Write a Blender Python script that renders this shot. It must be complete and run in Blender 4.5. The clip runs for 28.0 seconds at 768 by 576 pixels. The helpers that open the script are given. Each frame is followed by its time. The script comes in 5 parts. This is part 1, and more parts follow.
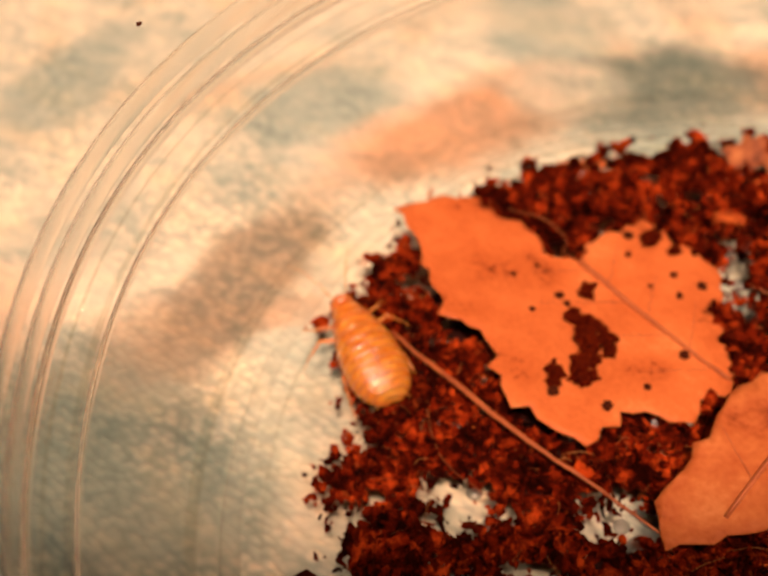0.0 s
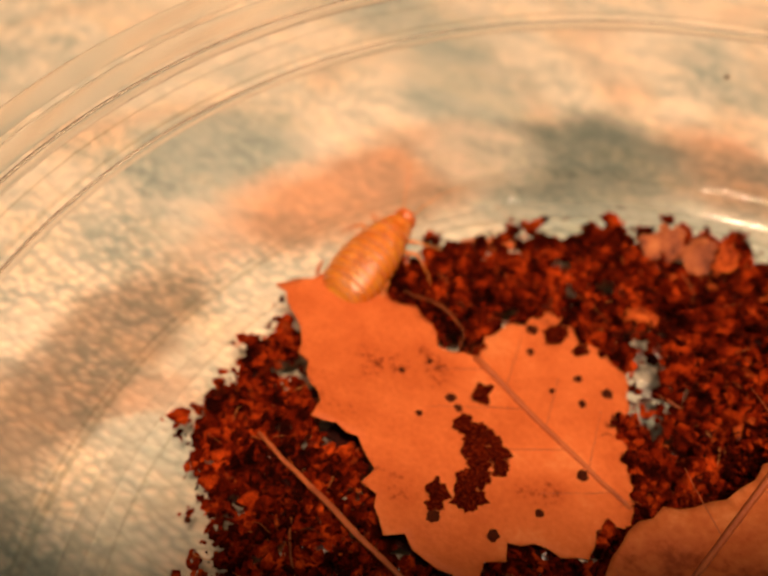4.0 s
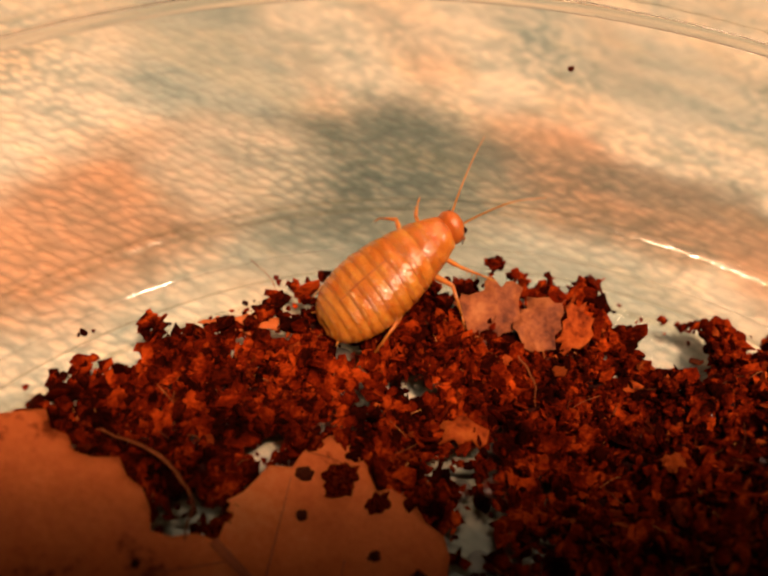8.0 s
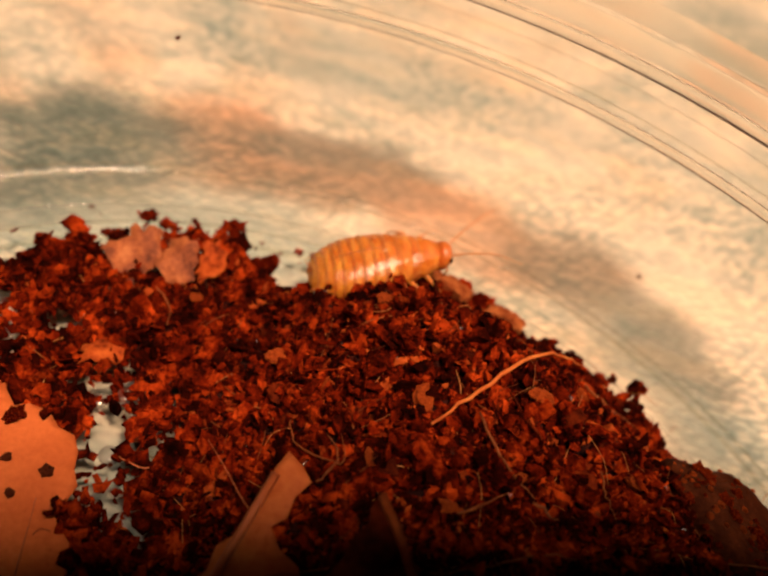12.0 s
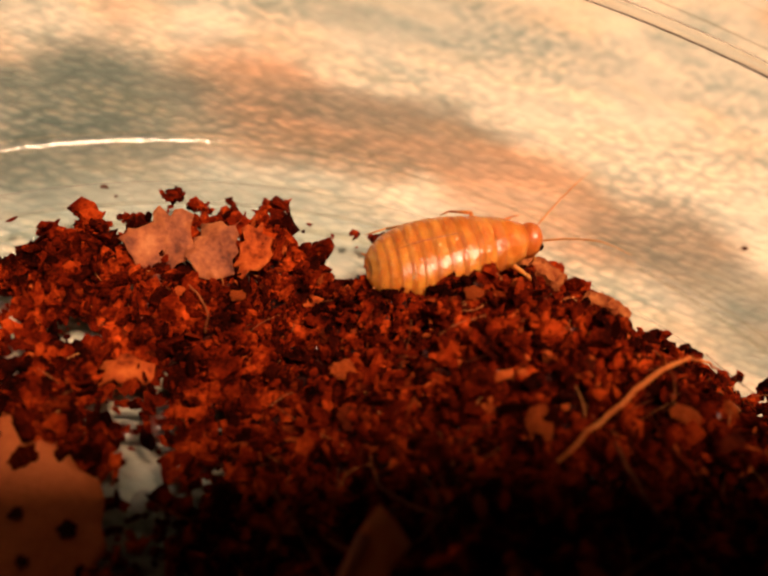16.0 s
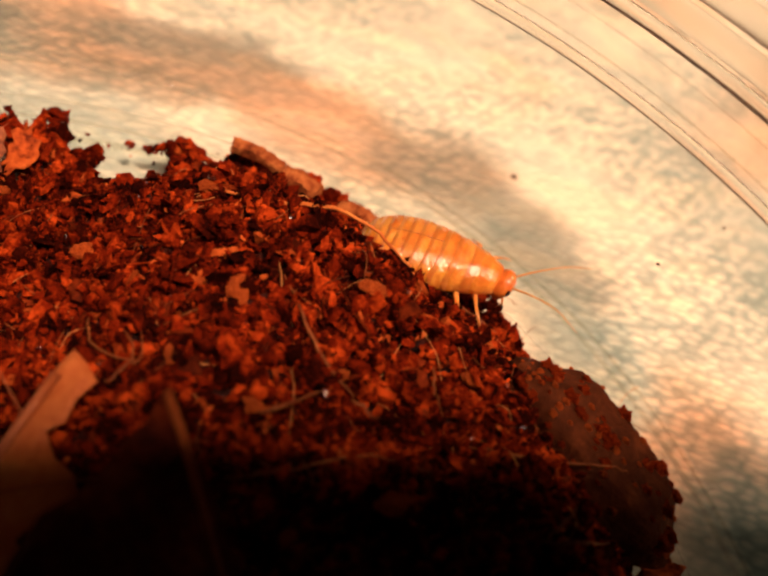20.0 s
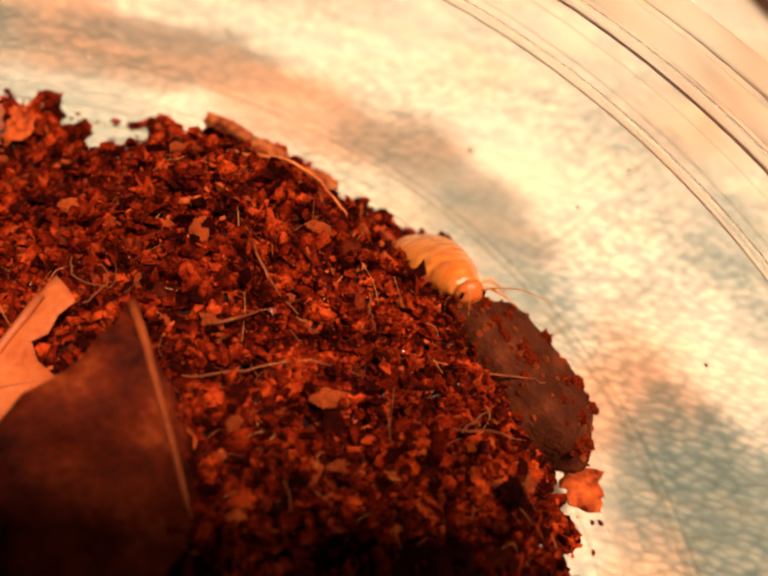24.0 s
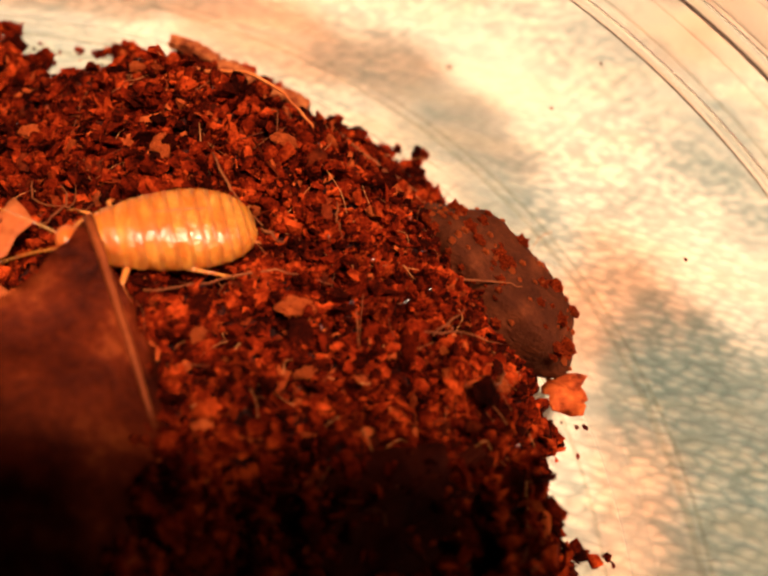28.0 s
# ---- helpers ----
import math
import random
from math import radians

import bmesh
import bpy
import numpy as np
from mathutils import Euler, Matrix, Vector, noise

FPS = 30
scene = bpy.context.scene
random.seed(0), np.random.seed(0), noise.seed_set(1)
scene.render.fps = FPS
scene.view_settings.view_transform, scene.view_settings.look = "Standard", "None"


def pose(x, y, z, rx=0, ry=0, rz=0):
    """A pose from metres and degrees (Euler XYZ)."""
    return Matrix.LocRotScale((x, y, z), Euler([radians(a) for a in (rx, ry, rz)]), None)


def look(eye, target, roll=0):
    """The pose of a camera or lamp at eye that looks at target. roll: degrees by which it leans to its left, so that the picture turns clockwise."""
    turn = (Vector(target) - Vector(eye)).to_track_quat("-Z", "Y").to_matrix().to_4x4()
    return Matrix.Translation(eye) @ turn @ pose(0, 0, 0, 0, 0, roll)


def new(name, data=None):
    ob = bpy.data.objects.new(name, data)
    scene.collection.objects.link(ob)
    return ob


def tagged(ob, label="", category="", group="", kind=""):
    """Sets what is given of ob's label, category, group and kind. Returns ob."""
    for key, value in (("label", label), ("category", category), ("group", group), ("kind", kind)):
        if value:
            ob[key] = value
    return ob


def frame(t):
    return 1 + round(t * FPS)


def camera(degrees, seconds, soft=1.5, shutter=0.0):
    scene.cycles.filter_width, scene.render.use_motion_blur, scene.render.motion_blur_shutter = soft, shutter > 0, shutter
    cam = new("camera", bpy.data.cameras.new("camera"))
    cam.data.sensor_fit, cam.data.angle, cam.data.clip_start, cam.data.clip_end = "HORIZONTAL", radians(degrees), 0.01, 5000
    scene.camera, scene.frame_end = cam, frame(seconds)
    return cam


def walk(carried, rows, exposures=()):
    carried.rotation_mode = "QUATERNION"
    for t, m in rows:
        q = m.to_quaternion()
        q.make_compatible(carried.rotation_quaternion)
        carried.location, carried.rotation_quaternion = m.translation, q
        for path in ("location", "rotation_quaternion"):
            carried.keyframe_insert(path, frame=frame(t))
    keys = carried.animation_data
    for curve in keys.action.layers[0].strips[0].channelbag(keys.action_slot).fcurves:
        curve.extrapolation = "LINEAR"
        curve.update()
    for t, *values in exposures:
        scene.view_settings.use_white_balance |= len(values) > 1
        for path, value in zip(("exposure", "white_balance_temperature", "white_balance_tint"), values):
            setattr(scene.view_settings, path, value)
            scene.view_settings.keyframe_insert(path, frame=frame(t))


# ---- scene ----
from mathutils import geometry

CM = 0.01          # the plan below is written in centimetres; the tub's centre is the origin, its inner floor z = 0

# ---------------------------------------------------------------- camera and path
cam = camera(47.25, 28.0, soft=2.5)
cam.data.dof.use_dof = True
cam.data.dof.focus_distance = 0.075
cam.data.dof.aperture_fstop = 25.0

PATH = [  # seconds, eye, target, roll
    (0, (-1.29, -5.67, 8.18), (-4.04, -1.10, 2.22), -4.3),
    (0.5, (-1.65, -5.64, 8.28), (-3.91, -1.07, 2.12), 2.2),
    (1, (-1.54, -5.60, 8.30), (-3.86, -1.09, 2.11), 0.4),
    (1.5, (-1.82, -5.07, 8.06), (-4.16, -0.46, 1.95), 0.4),
    (2, (-1.65, -4.39, 7.72), (-3.93, 0.51, 1.82), 1.8),
    (2.5, (-1.73, -4.49, 7.67), (-4.11, 0.37, 1.77), 1.2),
    (4.5, (-1.36, -3.78, 7.86), (-3.39, 1.37, 2.09), 6.9),
    (5, (-1.32, -3.27, 7.53), (-2.96, 2.17, 1.90), 10.5),
    (5.5, (-0.95, -3.11, 7.55), (-2.33, 2.43, 1.95), 12.8),
    (6, (-1.02, -3.13, 7.73), (-2.35, 2.45, 2.15), 12.8),
    (6.5, (-1.28, -3.00, 7.75), (-2.81, 2.58, 2.22), 11.0),
    (7, (-1.81, -1.89, 7.42), (-3.23, 3.62, 1.79), 10.1),
    (7.5, (-2.01, -0.69, 6.52), (-3.06, 4.83, 0.82), 11.5),
    (8, (-1.97, -0.42, 6.22), (-2.60, 4.66, 0.07), 13.7),
    (8.5, (-1.84, -0.31, 6.09), (-2.41, 4.91, 0.05), 13.8),
    (9, (-1.70, -0.12, 6.07), (-2.16, 4.96, -0.09), 14.2),
    (9.5, (-1.28, -0.22, 6.20), (-1.26, 5.00, 0.14), 17.2),
    (10, (-0.99, -0.34, 6.36), (-0.89, 4.98, 0.38), 17.7),
    (10.5, (-0.94, -0.31, 6.49), (-1.01, 5.04, 0.54), 16.1),
    (11, (-0.65, -0.59, 6.57), (-0.53, 4.77, 0.63), 17.6),
    (11.5, (-0.22, -1.00, 6.69), (-0.01, 4.43, 0.82), 17.4),
    (12, (0.31, -1.41, 7.00), (0.85, 4.09, 1.22), 17.9),
    (12.5, (0.26, -1.46, 7.19), (0.85, 4.27, 1.63), 17.8),
    (14.5, (0.30, -1.61, 7.23), (0.69, 4.09, 1.63), 16.0),
    (15, (0.29, -1.62, 7.23), (0.76, 4.01, 1.57), 16.7),
    (15.5, (-0.16, -1.04, 6.46), (0.42, 4.62, 0.84), 17.5),
    (16, (-0.28, -0.18, 5.89), (0.32, 5.03, -0.15), 17.0),
    (16.5, (-0.39, -0.17, 5.82), (0.04, 5.06, -0.22), 17.3),
    (17, (-0.28, -0.25, 5.96), (0.18, 5.34, 0.26), 16.6),
    (18, (0.31, 0.89, 5.43), (1.33, 6.04, -0.60), 22.0),
    (18.5, (0.76, 0.04, 5.76), (1.92, 5.21, -0.24), 22.5),
    (19, (0.89, -0.36, 5.91), (1.97, 4.84, -0.08), 21.3),
    (19.5, (1.41, -1.10, 6.28), (2.60, 3.97, 0.21), 22.9),
    (20, (1.44, -1.12, 6.37), (2.61, 4.05, 0.37), 22.5),
    (20.5, (1.52, -1.18, 6.42), (2.69, 4.00, 0.44), 22.4),
    (21, (1.56, -1.41, 6.41), (2.70, 3.73, 0.39), 21.6),
    (21.5, (1.89, -1.94, 6.60), (3.01, 3.21, 0.59), 21.1),
    (23.5, (2.06, -2.23, 6.79), (2.96, 3.07, 0.87), 19.0),
    (24, (2.12, -2.27, 6.78), (3.05, 3.05, 0.88), 19.2),
    (24.5, (2.55, -2.81, 6.81), (3.47, 2.34, 0.75), 19.1),
    (25, (2.75, -2.89, 6.65), (3.71, 2.12, 0.49), 18.7),
    (25.5, (2.92, -2.55, 6.41), (3.98, 2.40, 0.21), 17.5),
    (26, (2.82, -2.44, 6.38), (3.87, 2.52, 0.19), 17.5),
    (26.5, (2.78, -2.59, 6.27), (3.86, 2.52, 0.21), 18.0),
    (27, (2.82, -2.40, 6.39), (3.85, 2.62, 0.25), 17.2),
    (27.5, (2.78, -2.48, 6.34), (3.83, 2.61, 0.27), 17.7),
    (28, (2.57, -2.43, 6.48), (3.45, 2.57, 0.30), 16.5),
]


def seen_from(row):
    _, eye, target, roll = row
    return look(Vector(eye) * CM, Vector(target) * CM, roll)


EXPOSURES = [(0, 0.28, 6050, 10), (1, 0.12, 6350, 10), (2, 0.1, 6400, 10), (5, 0.0, 6500, 10), (7, -0.12, 6550, 10), (8, 0.0, 6500, 10), (10, 0.18, 6050, 10), (12, 0.12, 6250, 10), (15, 0.08, 6400, 10), (17, 0.3, 6100, 10),
             (18, 0.1, 6600, 10), (19, 0.22, 6050, 10), (20, 0.38, 6100, 10), (24, 0.58, 5950, 10), (25, 0.64, 6050, 10), (26, 0.6, 6100, 10), (28, 0.68, 5950, 10)]
walk(cam, [(row[0], seen_from(row)) for row in PATH], EXPOSURES)

# ---------------------------------------------------------------- world and lamp
world = bpy.data.worlds.new("room_dusk")
scene.world = world
world.use_nodes = True
world.node_tree.nodes["Background"].inputs[0].default_value = (1.0, 0.72, 0.45, 1)
world.node_tree.nodes["Background"].inputs[1].default_value = 0.001

LAMP = Vector((0.30, -0.46, 1.56))      # under the ceiling, beside the table
lamp_data = bpy.data.lights.new("ceiling_bulb", "AREA")
lamp_data.shape, lamp_data.size = "DISK", 0.28
lamp_data.energy = 44.0
lamp_data.color = (1.0, 0.59, 0.37)
lamp_ob = new("ceiling_bulb", lamp_data)
lamp_ob.matrix_world = look(LAMP, (0, 0, 0))

SPOT = Vector((1.06, -0.38, 1.56))      # a small second ceiling light
spot_data = bpy.data.lights.new("small_bulb", "AREA")
spot_data.shape, spot_data.size = "DISK", 0.05
spot_data.energy = 3.2
spot_data.color = (1.0, 0.66, 0.42)
spot_ob = new("small_bulb", spot_data)
spot_ob.matrix_world = look(SPOT, (0, 0, 0))

SIDE = Vector((-0.16, -0.46, 1.59))     # a short tube light on the far side of the main lamp
side_data = bpy.data.lights.new("tube_light", "AREA")
side_data.shape, side_data.size, side_data.size_y = "RECTANGLE", 0.34, 0.03
side_data.energy = 4.5
side_data.color = (1.0, 0.72, 0.52)
side_ob = new("tube_light", side_data)
side_ob.matrix_world = pose(*SIDE)


# ---------------------------------------------------------------- small helpers
def part(name, bm, material, parent=None, label="", smooth=True):
    me = bpy.data.meshes.new(name)
    bm.to_mesh(me)
    bm.free()
    return mesh_part(name, me, material, parent, label, smooth)


def mesh_part(name, me, material, parent=None, label="", smooth=True):
    if material:
        me.materials.append(material)
    me.polygons.foreach_set("use_smooth", [smooth] * len(me.polygons))
    ob = new(name, me)
    if parent:
        ob.parent = parent
    if label:
        tagged(ob, label)
    return ob


def empty(name, m, label, category, group="", kind=""):
    ob = new(name)
    ob.matrix_world = m
    return tagged(ob, label, category, group, kind)


def loft(rings, close=True, cap=True):
    """A skin over rings of points, all with the same count."""
    bm = bmesh.new()
    made = [[bm.verts.new(Vector(p) * CM) for p in ring] for ring in rings]
    n = len(rings[0])
    for a, b in zip(made, made[1:]):
        for i in range(n if close else n - 1):
            j = (i + 1) % n
            bm.faces.new((a[i], a[j], b[j], b[i]))
    if cap:
        bm.faces.new(reversed(made[0]))
        bm.faces.new(made[-1])
    bmesh.ops.recalc_face_normals(bm, faces=bm.faces)
    return bm


def tube_rings(points, radii, sides=6):
    pts = [Vector(p) for p in points]
    rings = []
    for i, p in enumerate(pts):
        d = (pts[min(i + 1, len(pts) - 1)] - pts[max(i - 1, 0)]).normalized()
        side = d.cross(Vector((0.13, 0.21, 1))).normalized()
        up = side.cross(d)
        rings.append([p + radii[i] * (math.cos(a) * side + math.sin(a) * up)
                      for a in (2 * math.pi * k / sides for k in range(sides))])
    return rings


def tube(points, radii, sides=6):
    return loft(tube_rings(points, radii, sides))


def curve_points(points, n, wobble=0.0, rng=None):
    """Points along a smooth curve through the given ones."""
    pts = [Vector(p) for p in points]
    pts = [2 * pts[0] - pts[1]] + pts + [2 * pts[-1] - pts[-2]]
    out = []
    for i in range(1, len(pts) - 2):
        a, b, c, d = pts[i - 1:i + 3]
        for k in range(n):
            t = k / n
            out.append(0.5 * ((2 * b) + (c - a) * t + (2 * a - 5 * b + 4 * c - d) * t * t + (3 * b - a - 3 * c + d) * t ** 3))
    out.append(pts[-2])
    if wobble:
        out = [p + Vector((rng.uniform(-1, 1), rng.uniform(-1, 1), rng.uniform(-1, 1))) * wobble for p in out]
    return out


def ease(v):
    v = min(max(v, 0.0), 1.0)
    return v * v * (3 - 2 * v)


def fuzz(x, y, scale, seed=0.0):
    return noise.noise(Vector((x * scale + seed, y * scale - seed, seed)))


# ---------------------------------------------------------------- materials
def material(name):
    m = bpy.data.materials.new(name)
    m.use_nodes = True
    nodes, links = m.node_tree.nodes, m.node_tree.links
    return m, nodes, links, nodes["Principled BSDF"]


def node(nodes, kind, **given):
    n = nodes.new(kind)
    for key, value in given.items():
        n.inputs[key].default_value = value
    return n


def ramp(nodes, links, source, stops):
    r = nodes.new("ShaderNodeValToRGB")
    els = r.color_ramp.elements
    while len(els) < len(stops):
        els.new(0.5)
    for e, (at, c) in zip(els, stops):
        e.position, e.color = at, (*c, 1)
    links.new(source, r.inputs[0])
    return r.outputs[0]


def mixed(nodes, links, factor, a, b, how="MIX"):
    m = nodes.new("ShaderNodeMix")
    m.data_type, m.blend_type = "RGBA", how
    for socket, value in ((m.inputs["Factor"], factor), (m.inputs["A"], a), (m.inputs["B"], b)):
        if isinstance(value, bpy.types.NodeSocket):
            links.new(value, socket)
        else:
            socket.default_value = value if isinstance(value, float) else (*value, 1)
    return m.outputs["Result"]


def organic(name, stops, scale=300.0, rough=0.6, bump=0.4, fine=2500.0, island=0.0, translucent=0.0, coat=0.0, bump_size=0.0004, gloss=0.5):
    """A natural surface: two scales of noise in colour and relief; island: how much each loose piece differs."""
    m, nodes, links, bsdf = material(name)
    co = nodes.new("ShaderNodeTexCoord").outputs["Object"]
    big = node(nodes, "ShaderNodeTexNoise", Scale=scale, Detail=4.0)
    small = node(nodes, "ShaderNodeTexNoise", Scale=fine, Detail=3.0)
    links.new(co, big.inputs["Vector"])
    links.new(co, small.inputs["Vector"])
    value = nodes.new("ShaderNodeMath")
    value.operation = "MULTIPLY_ADD"
    links.new(small.outputs["Fac"], value.inputs[0])
    value.inputs[1].default_value = 0.35
    links.new(big.outputs["Fac"], value.inputs[2])
    shade = nodes.new("ShaderNodeMath")
    shade.operation = "SUBTRACT"
    links.new(value.outputs[0], shade.inputs[0])
    shade.inputs[1].default_value = 0.17
    out = shade.outputs[0]
    if island:
        geo = nodes.new("ShaderNodeNewGeometry")
        add = nodes.new("ShaderNodeMath")
        add.operation = "MULTIPLY_ADD"
        links.new(geo.outputs["Random Per Island"], add.inputs[0])
        add.inputs[1].default_value = island
        links.new(out, add.inputs[2])
        less = nodes.new("ShaderNodeMath")
        less.operation = "SUBTRACT"
        links.new(add.outputs[0], less.inputs[0])
        less.inputs[1].default_value = island / 2
        out = less.outputs[0]
    colour = ramp(nodes, links, out, stops)
    links.new(colour, bsdf.inputs["Base Color"])
    bsdf.inputs["Roughness"].default_value = rough
    bsdf.inputs["Specular IOR Level"].default_value = gloss
    bsdf.inputs["Coat Weight"].default_value = coat
    bsdf.inputs["Coat Roughness"].default_value = 0.15
    b = node(nodes, "ShaderNodeBump", Strength=bump, Distance=bump_size)
    links.new(value.outputs[0], b.inputs["Height"])
    links.new(b.outputs[0], bsdf.inputs["Normal"])
    if translucent:
        tr = nodes.new("ShaderNodeBsdfTranslucent")
        links.new(colour, tr.inputs["Color"])
        mix = nodes.new("ShaderNodeMixShader")
        mix.inputs[0].default_value = translucent
        links.new(bsdf.outputs[0], mix.inputs[1])
        links.new(tr.outputs[0], mix.inputs[2])
        links.new(mix.outputs[0], nodes["Material Output"].inputs[0])
    return m


def plastic(name, tint, milk, rough=0.04, wave=0.0, face=0.035, edge=0.45):
    """Thin clear plastic: the light goes straight through, the gloss grows towards a glancing view."""
    m, nodes, links, bsdf = material(name)
    nodes.remove(bsdf)
    clear = nodes.new("ShaderNodeBsdfTransparent")
    clear.inputs[0].default_value = (*tint, 1)
    gloss = nodes.new("ShaderNodeBsdfGlossy")
    gloss.inputs["Roughness"].default_value = rough
    weight = node(nodes, "ShaderNodeLayerWeight", Blend=0.5)
    steep = nodes.new("ShaderNodeMath")
    steep.operation = "POWER"
    links.new(weight.outputs["Facing"], steep.inputs[0])
    steep.inputs[1].default_value = 4.0
    fres = node(nodes, "ShaderNodeMapRange", **{"From Min": 0.0, "From Max": 1.0, "To Min": face, "To Max": edge})
    links.new(steep.outputs[0], fres.inputs["Value"])
    white = nodes.new("ShaderNodeBsdfTranslucent")
    white.inputs[0].default_value = (0.9, 0.9, 0.88, 1)
    milky = nodes.new("ShaderNodeMixShader")
    milky.inputs[0].default_value = milk
    links.new(clear.outputs[0], milky.inputs[1])
    links.new(white.outputs[0], milky.inputs[2])
    mix = nodes.new("ShaderNodeMixShader")
    links.new(fres.outputs[0], mix.inputs[0])
    links.new(milky.outputs[0], mix.inputs[1])
    links.new(gloss.outputs[0], mix.inputs[2])
    if wave:
        co = nodes.new("ShaderNodeTexCoord").outputs["Object"]
        n = node(nodes, "ShaderNodeTexNoise", Scale=60.0, Detail=2.0)
        links.new(co, n.inputs["Vector"])
        b = node(nodes, "ShaderNodeBump", Strength=wave, Distance=0.0006)
        links.new(n.outputs["Fac"], b.inputs["Height"])
        links.new(b.outputs[0], gloss.inputs["Normal"])
    links.new(mix.outputs[0], nodes["Material Output"].inputs[0])
    return m


def plain(name, colour, rough=0.5, metal=0.0, spread=0.12, scale=40.0, glow=0.0):
    m, nodes, links, bsdf = material(name)
    co = nodes.new("ShaderNodeTexCoord").outputs["Object"]
    n = node(nodes, "ShaderNodeTexNoise", Scale=scale, Detail=5.0)
    links.new(co, n.inputs["Vector"])
    lo, hi = [c * (1 - spread) for c in colour], [min(1, c * (1 + spread)) for c in colour]
    links.new(ramp(nodes, links, n.outputs["Fac"], [(0.3, lo), (0.7, hi)]), bsdf.inputs["Base Color"])
    bsdf.inputs["Roughness"].default_value = rough
    bsdf.inputs["Metallic"].default_value = metal
    if glow:
        bsdf.inputs["Emission Color"].default_value = (1, 0.78, 0.5, 1)
        bsdf.inputs["Emission Strength"].default_value = glow
    return m


BROWN = (0.38, 0.29, 0.21)
CREAM, TEAL, DEEP, PEACH = (0.88, 0.80, 0.66), (0.40, 0.48, 0.44), (0.185, 0.225, 0.195), (0.62, 0.37, 0.235)
# stains in the cloth: x, y, half sizes, turn, strength
CREAMS = [(-4.6, 6.0, 0.8, 0.5, 40, 0.5), (6.0, 5.6, 0.6, 1.4, 25, 0.8), (5.7, 6.6, 0.8, 0.7, 30, 0.6), (2.6, 8.2, 1.6, 0.6, -20, 0.6), (7.3, 4.2, 0.5, 0.9, 15, 0.6), (-3.6, 9.6, 1.6, 0.6, 40, 0.5)]
TEALS = [(-12.4, 2.8, 1.6, 0.7, 90, 0.8), (-8.0, 4.0, 1.2, 0.8, 60, 0.85), (-7.9, 9.2, 1.3, 0.8, 145, 0.7), (-7.8, 2.0, 0.8, 0.4, 48, 0.6), (-5.6, 7.6, 1.5, 0.8, 126, 0.8), (-5.4, -0.9, 1.4, 0.5, 109, 0.5),
         (-3.3, 5.1, 0.9, 0.4, 10, 0.75), (-1.8, 5.6, 1.5, 0.5, 6, 0.85), (-0.6, 9.8, 1.6, 0.7, 161, 0.35), (-0.3, 6.0, 0.9, 0.35, 168, 0.65), (-0.1, 15.7, 1.9, 1.4, 151, 0.5), (-9.7, -0.1, 0.9, 0.6, 69, 0.4)]
TEALS_EAST = [(0.2, 10.0, 1.4, 0.7, 2, 0.4), (2.2, 9.6, 1.2, 0.6, 175, 0.35), (4.6, 5.5, 0.8, 0.5, 130, 0.6), (5.2, 4.4, 0.6, 0.5, 128, 0.6), (6.5, 7.9, 0.6, 0.7, 127, 0.4), (6.7, 14.3, 1.2, 0.8, 112, 0.5),
              (7.3, 7.0, 1.3, 0.6, 102, 0.5), (7.2, 1.5, 1.0, 0.6, 41, 0.95), (7.3, 2.9, 1.2, 0.6, 32, 0.95), (8.1, 5.5, 1.4, 0.5, 97, 0.55), (4.4, 6.1, 0.7, 0.3, 154, 0.4), (1.0, 2.4, 2.5, 2.0, 0, 0.6), (7.0, -0.3, 1.2, 1.0, 20, 0.8)]
# deep dye; the first four also paint in the shade at the near left
DEEPS_AND_SHADE = [(-7.3, -3.4, 1.8, 1.1, 137, 0.95), (-6.2, -2.7, 1.2, 0.6, 120, 0.7), (-9.0, -4.2, 1.8, 1.2, 10, 0.9), (-5.3, -3.0, 1.2, 0.5, 110, 0.7), (-3.4, 6.5, 1.7, 0.85, 28, 0.85), (-3.05, 7.05, 0.75, 0.6, 40, 0.65), (0.2, 7.8, 1.3, 0.28, 7, 0.65),
         (3.6, 5.8, 0.9, 0.4, 144, 0.3), (4.3, 5.8, 0.9, 0.5, 136, 0.4), (4.9, 4.6, 0.8, 0.35, 123, 0.35), (6.5, 2.6, 1.1, 0.5, 45, 0.8), (7.0, 1.8, 0.6, 0.35, 35, 0.5), (6.9, 0.6, 0.8, 0.5, 30, 0.75), (7.5, 2.2, 1.2, 0.45, 40, 0.6)]
PEACHES = [(-6.4, -2.7, 0.7, 0.4, 108, 0.7), (-6.4, -0.2, 0.8, 0.2, 32, 0.7), (-5.7, 4.4, 1.8, 0.7, 57, 1.0), (-1.25, 7.5, 1.0, 0.6, 170, 0.9), (0.3, 7.4, 1.6, 0.4, 178, 0.9), (0.95, 7.5, 1.0, 0.4, 175, 0.8),
           (1.9, 6.8, 1.0, 0.5, 168, 0.8), (6.0, 1.4, 0.5, 0.4, 39, 0.7), (6.1, 3.3, 0.9, 0.4, 31, 0.95), (6.35, 4.3, 0.5, 0.6, 154, 0.8), (6.1, 0.3, 0.5, 0.7, 20, 0.6), (-10.5, -2.5, 1.5, 1.0, 20, 0.6), (9.0, 9.5, 2.0, 1.0, 30, 0.5)]
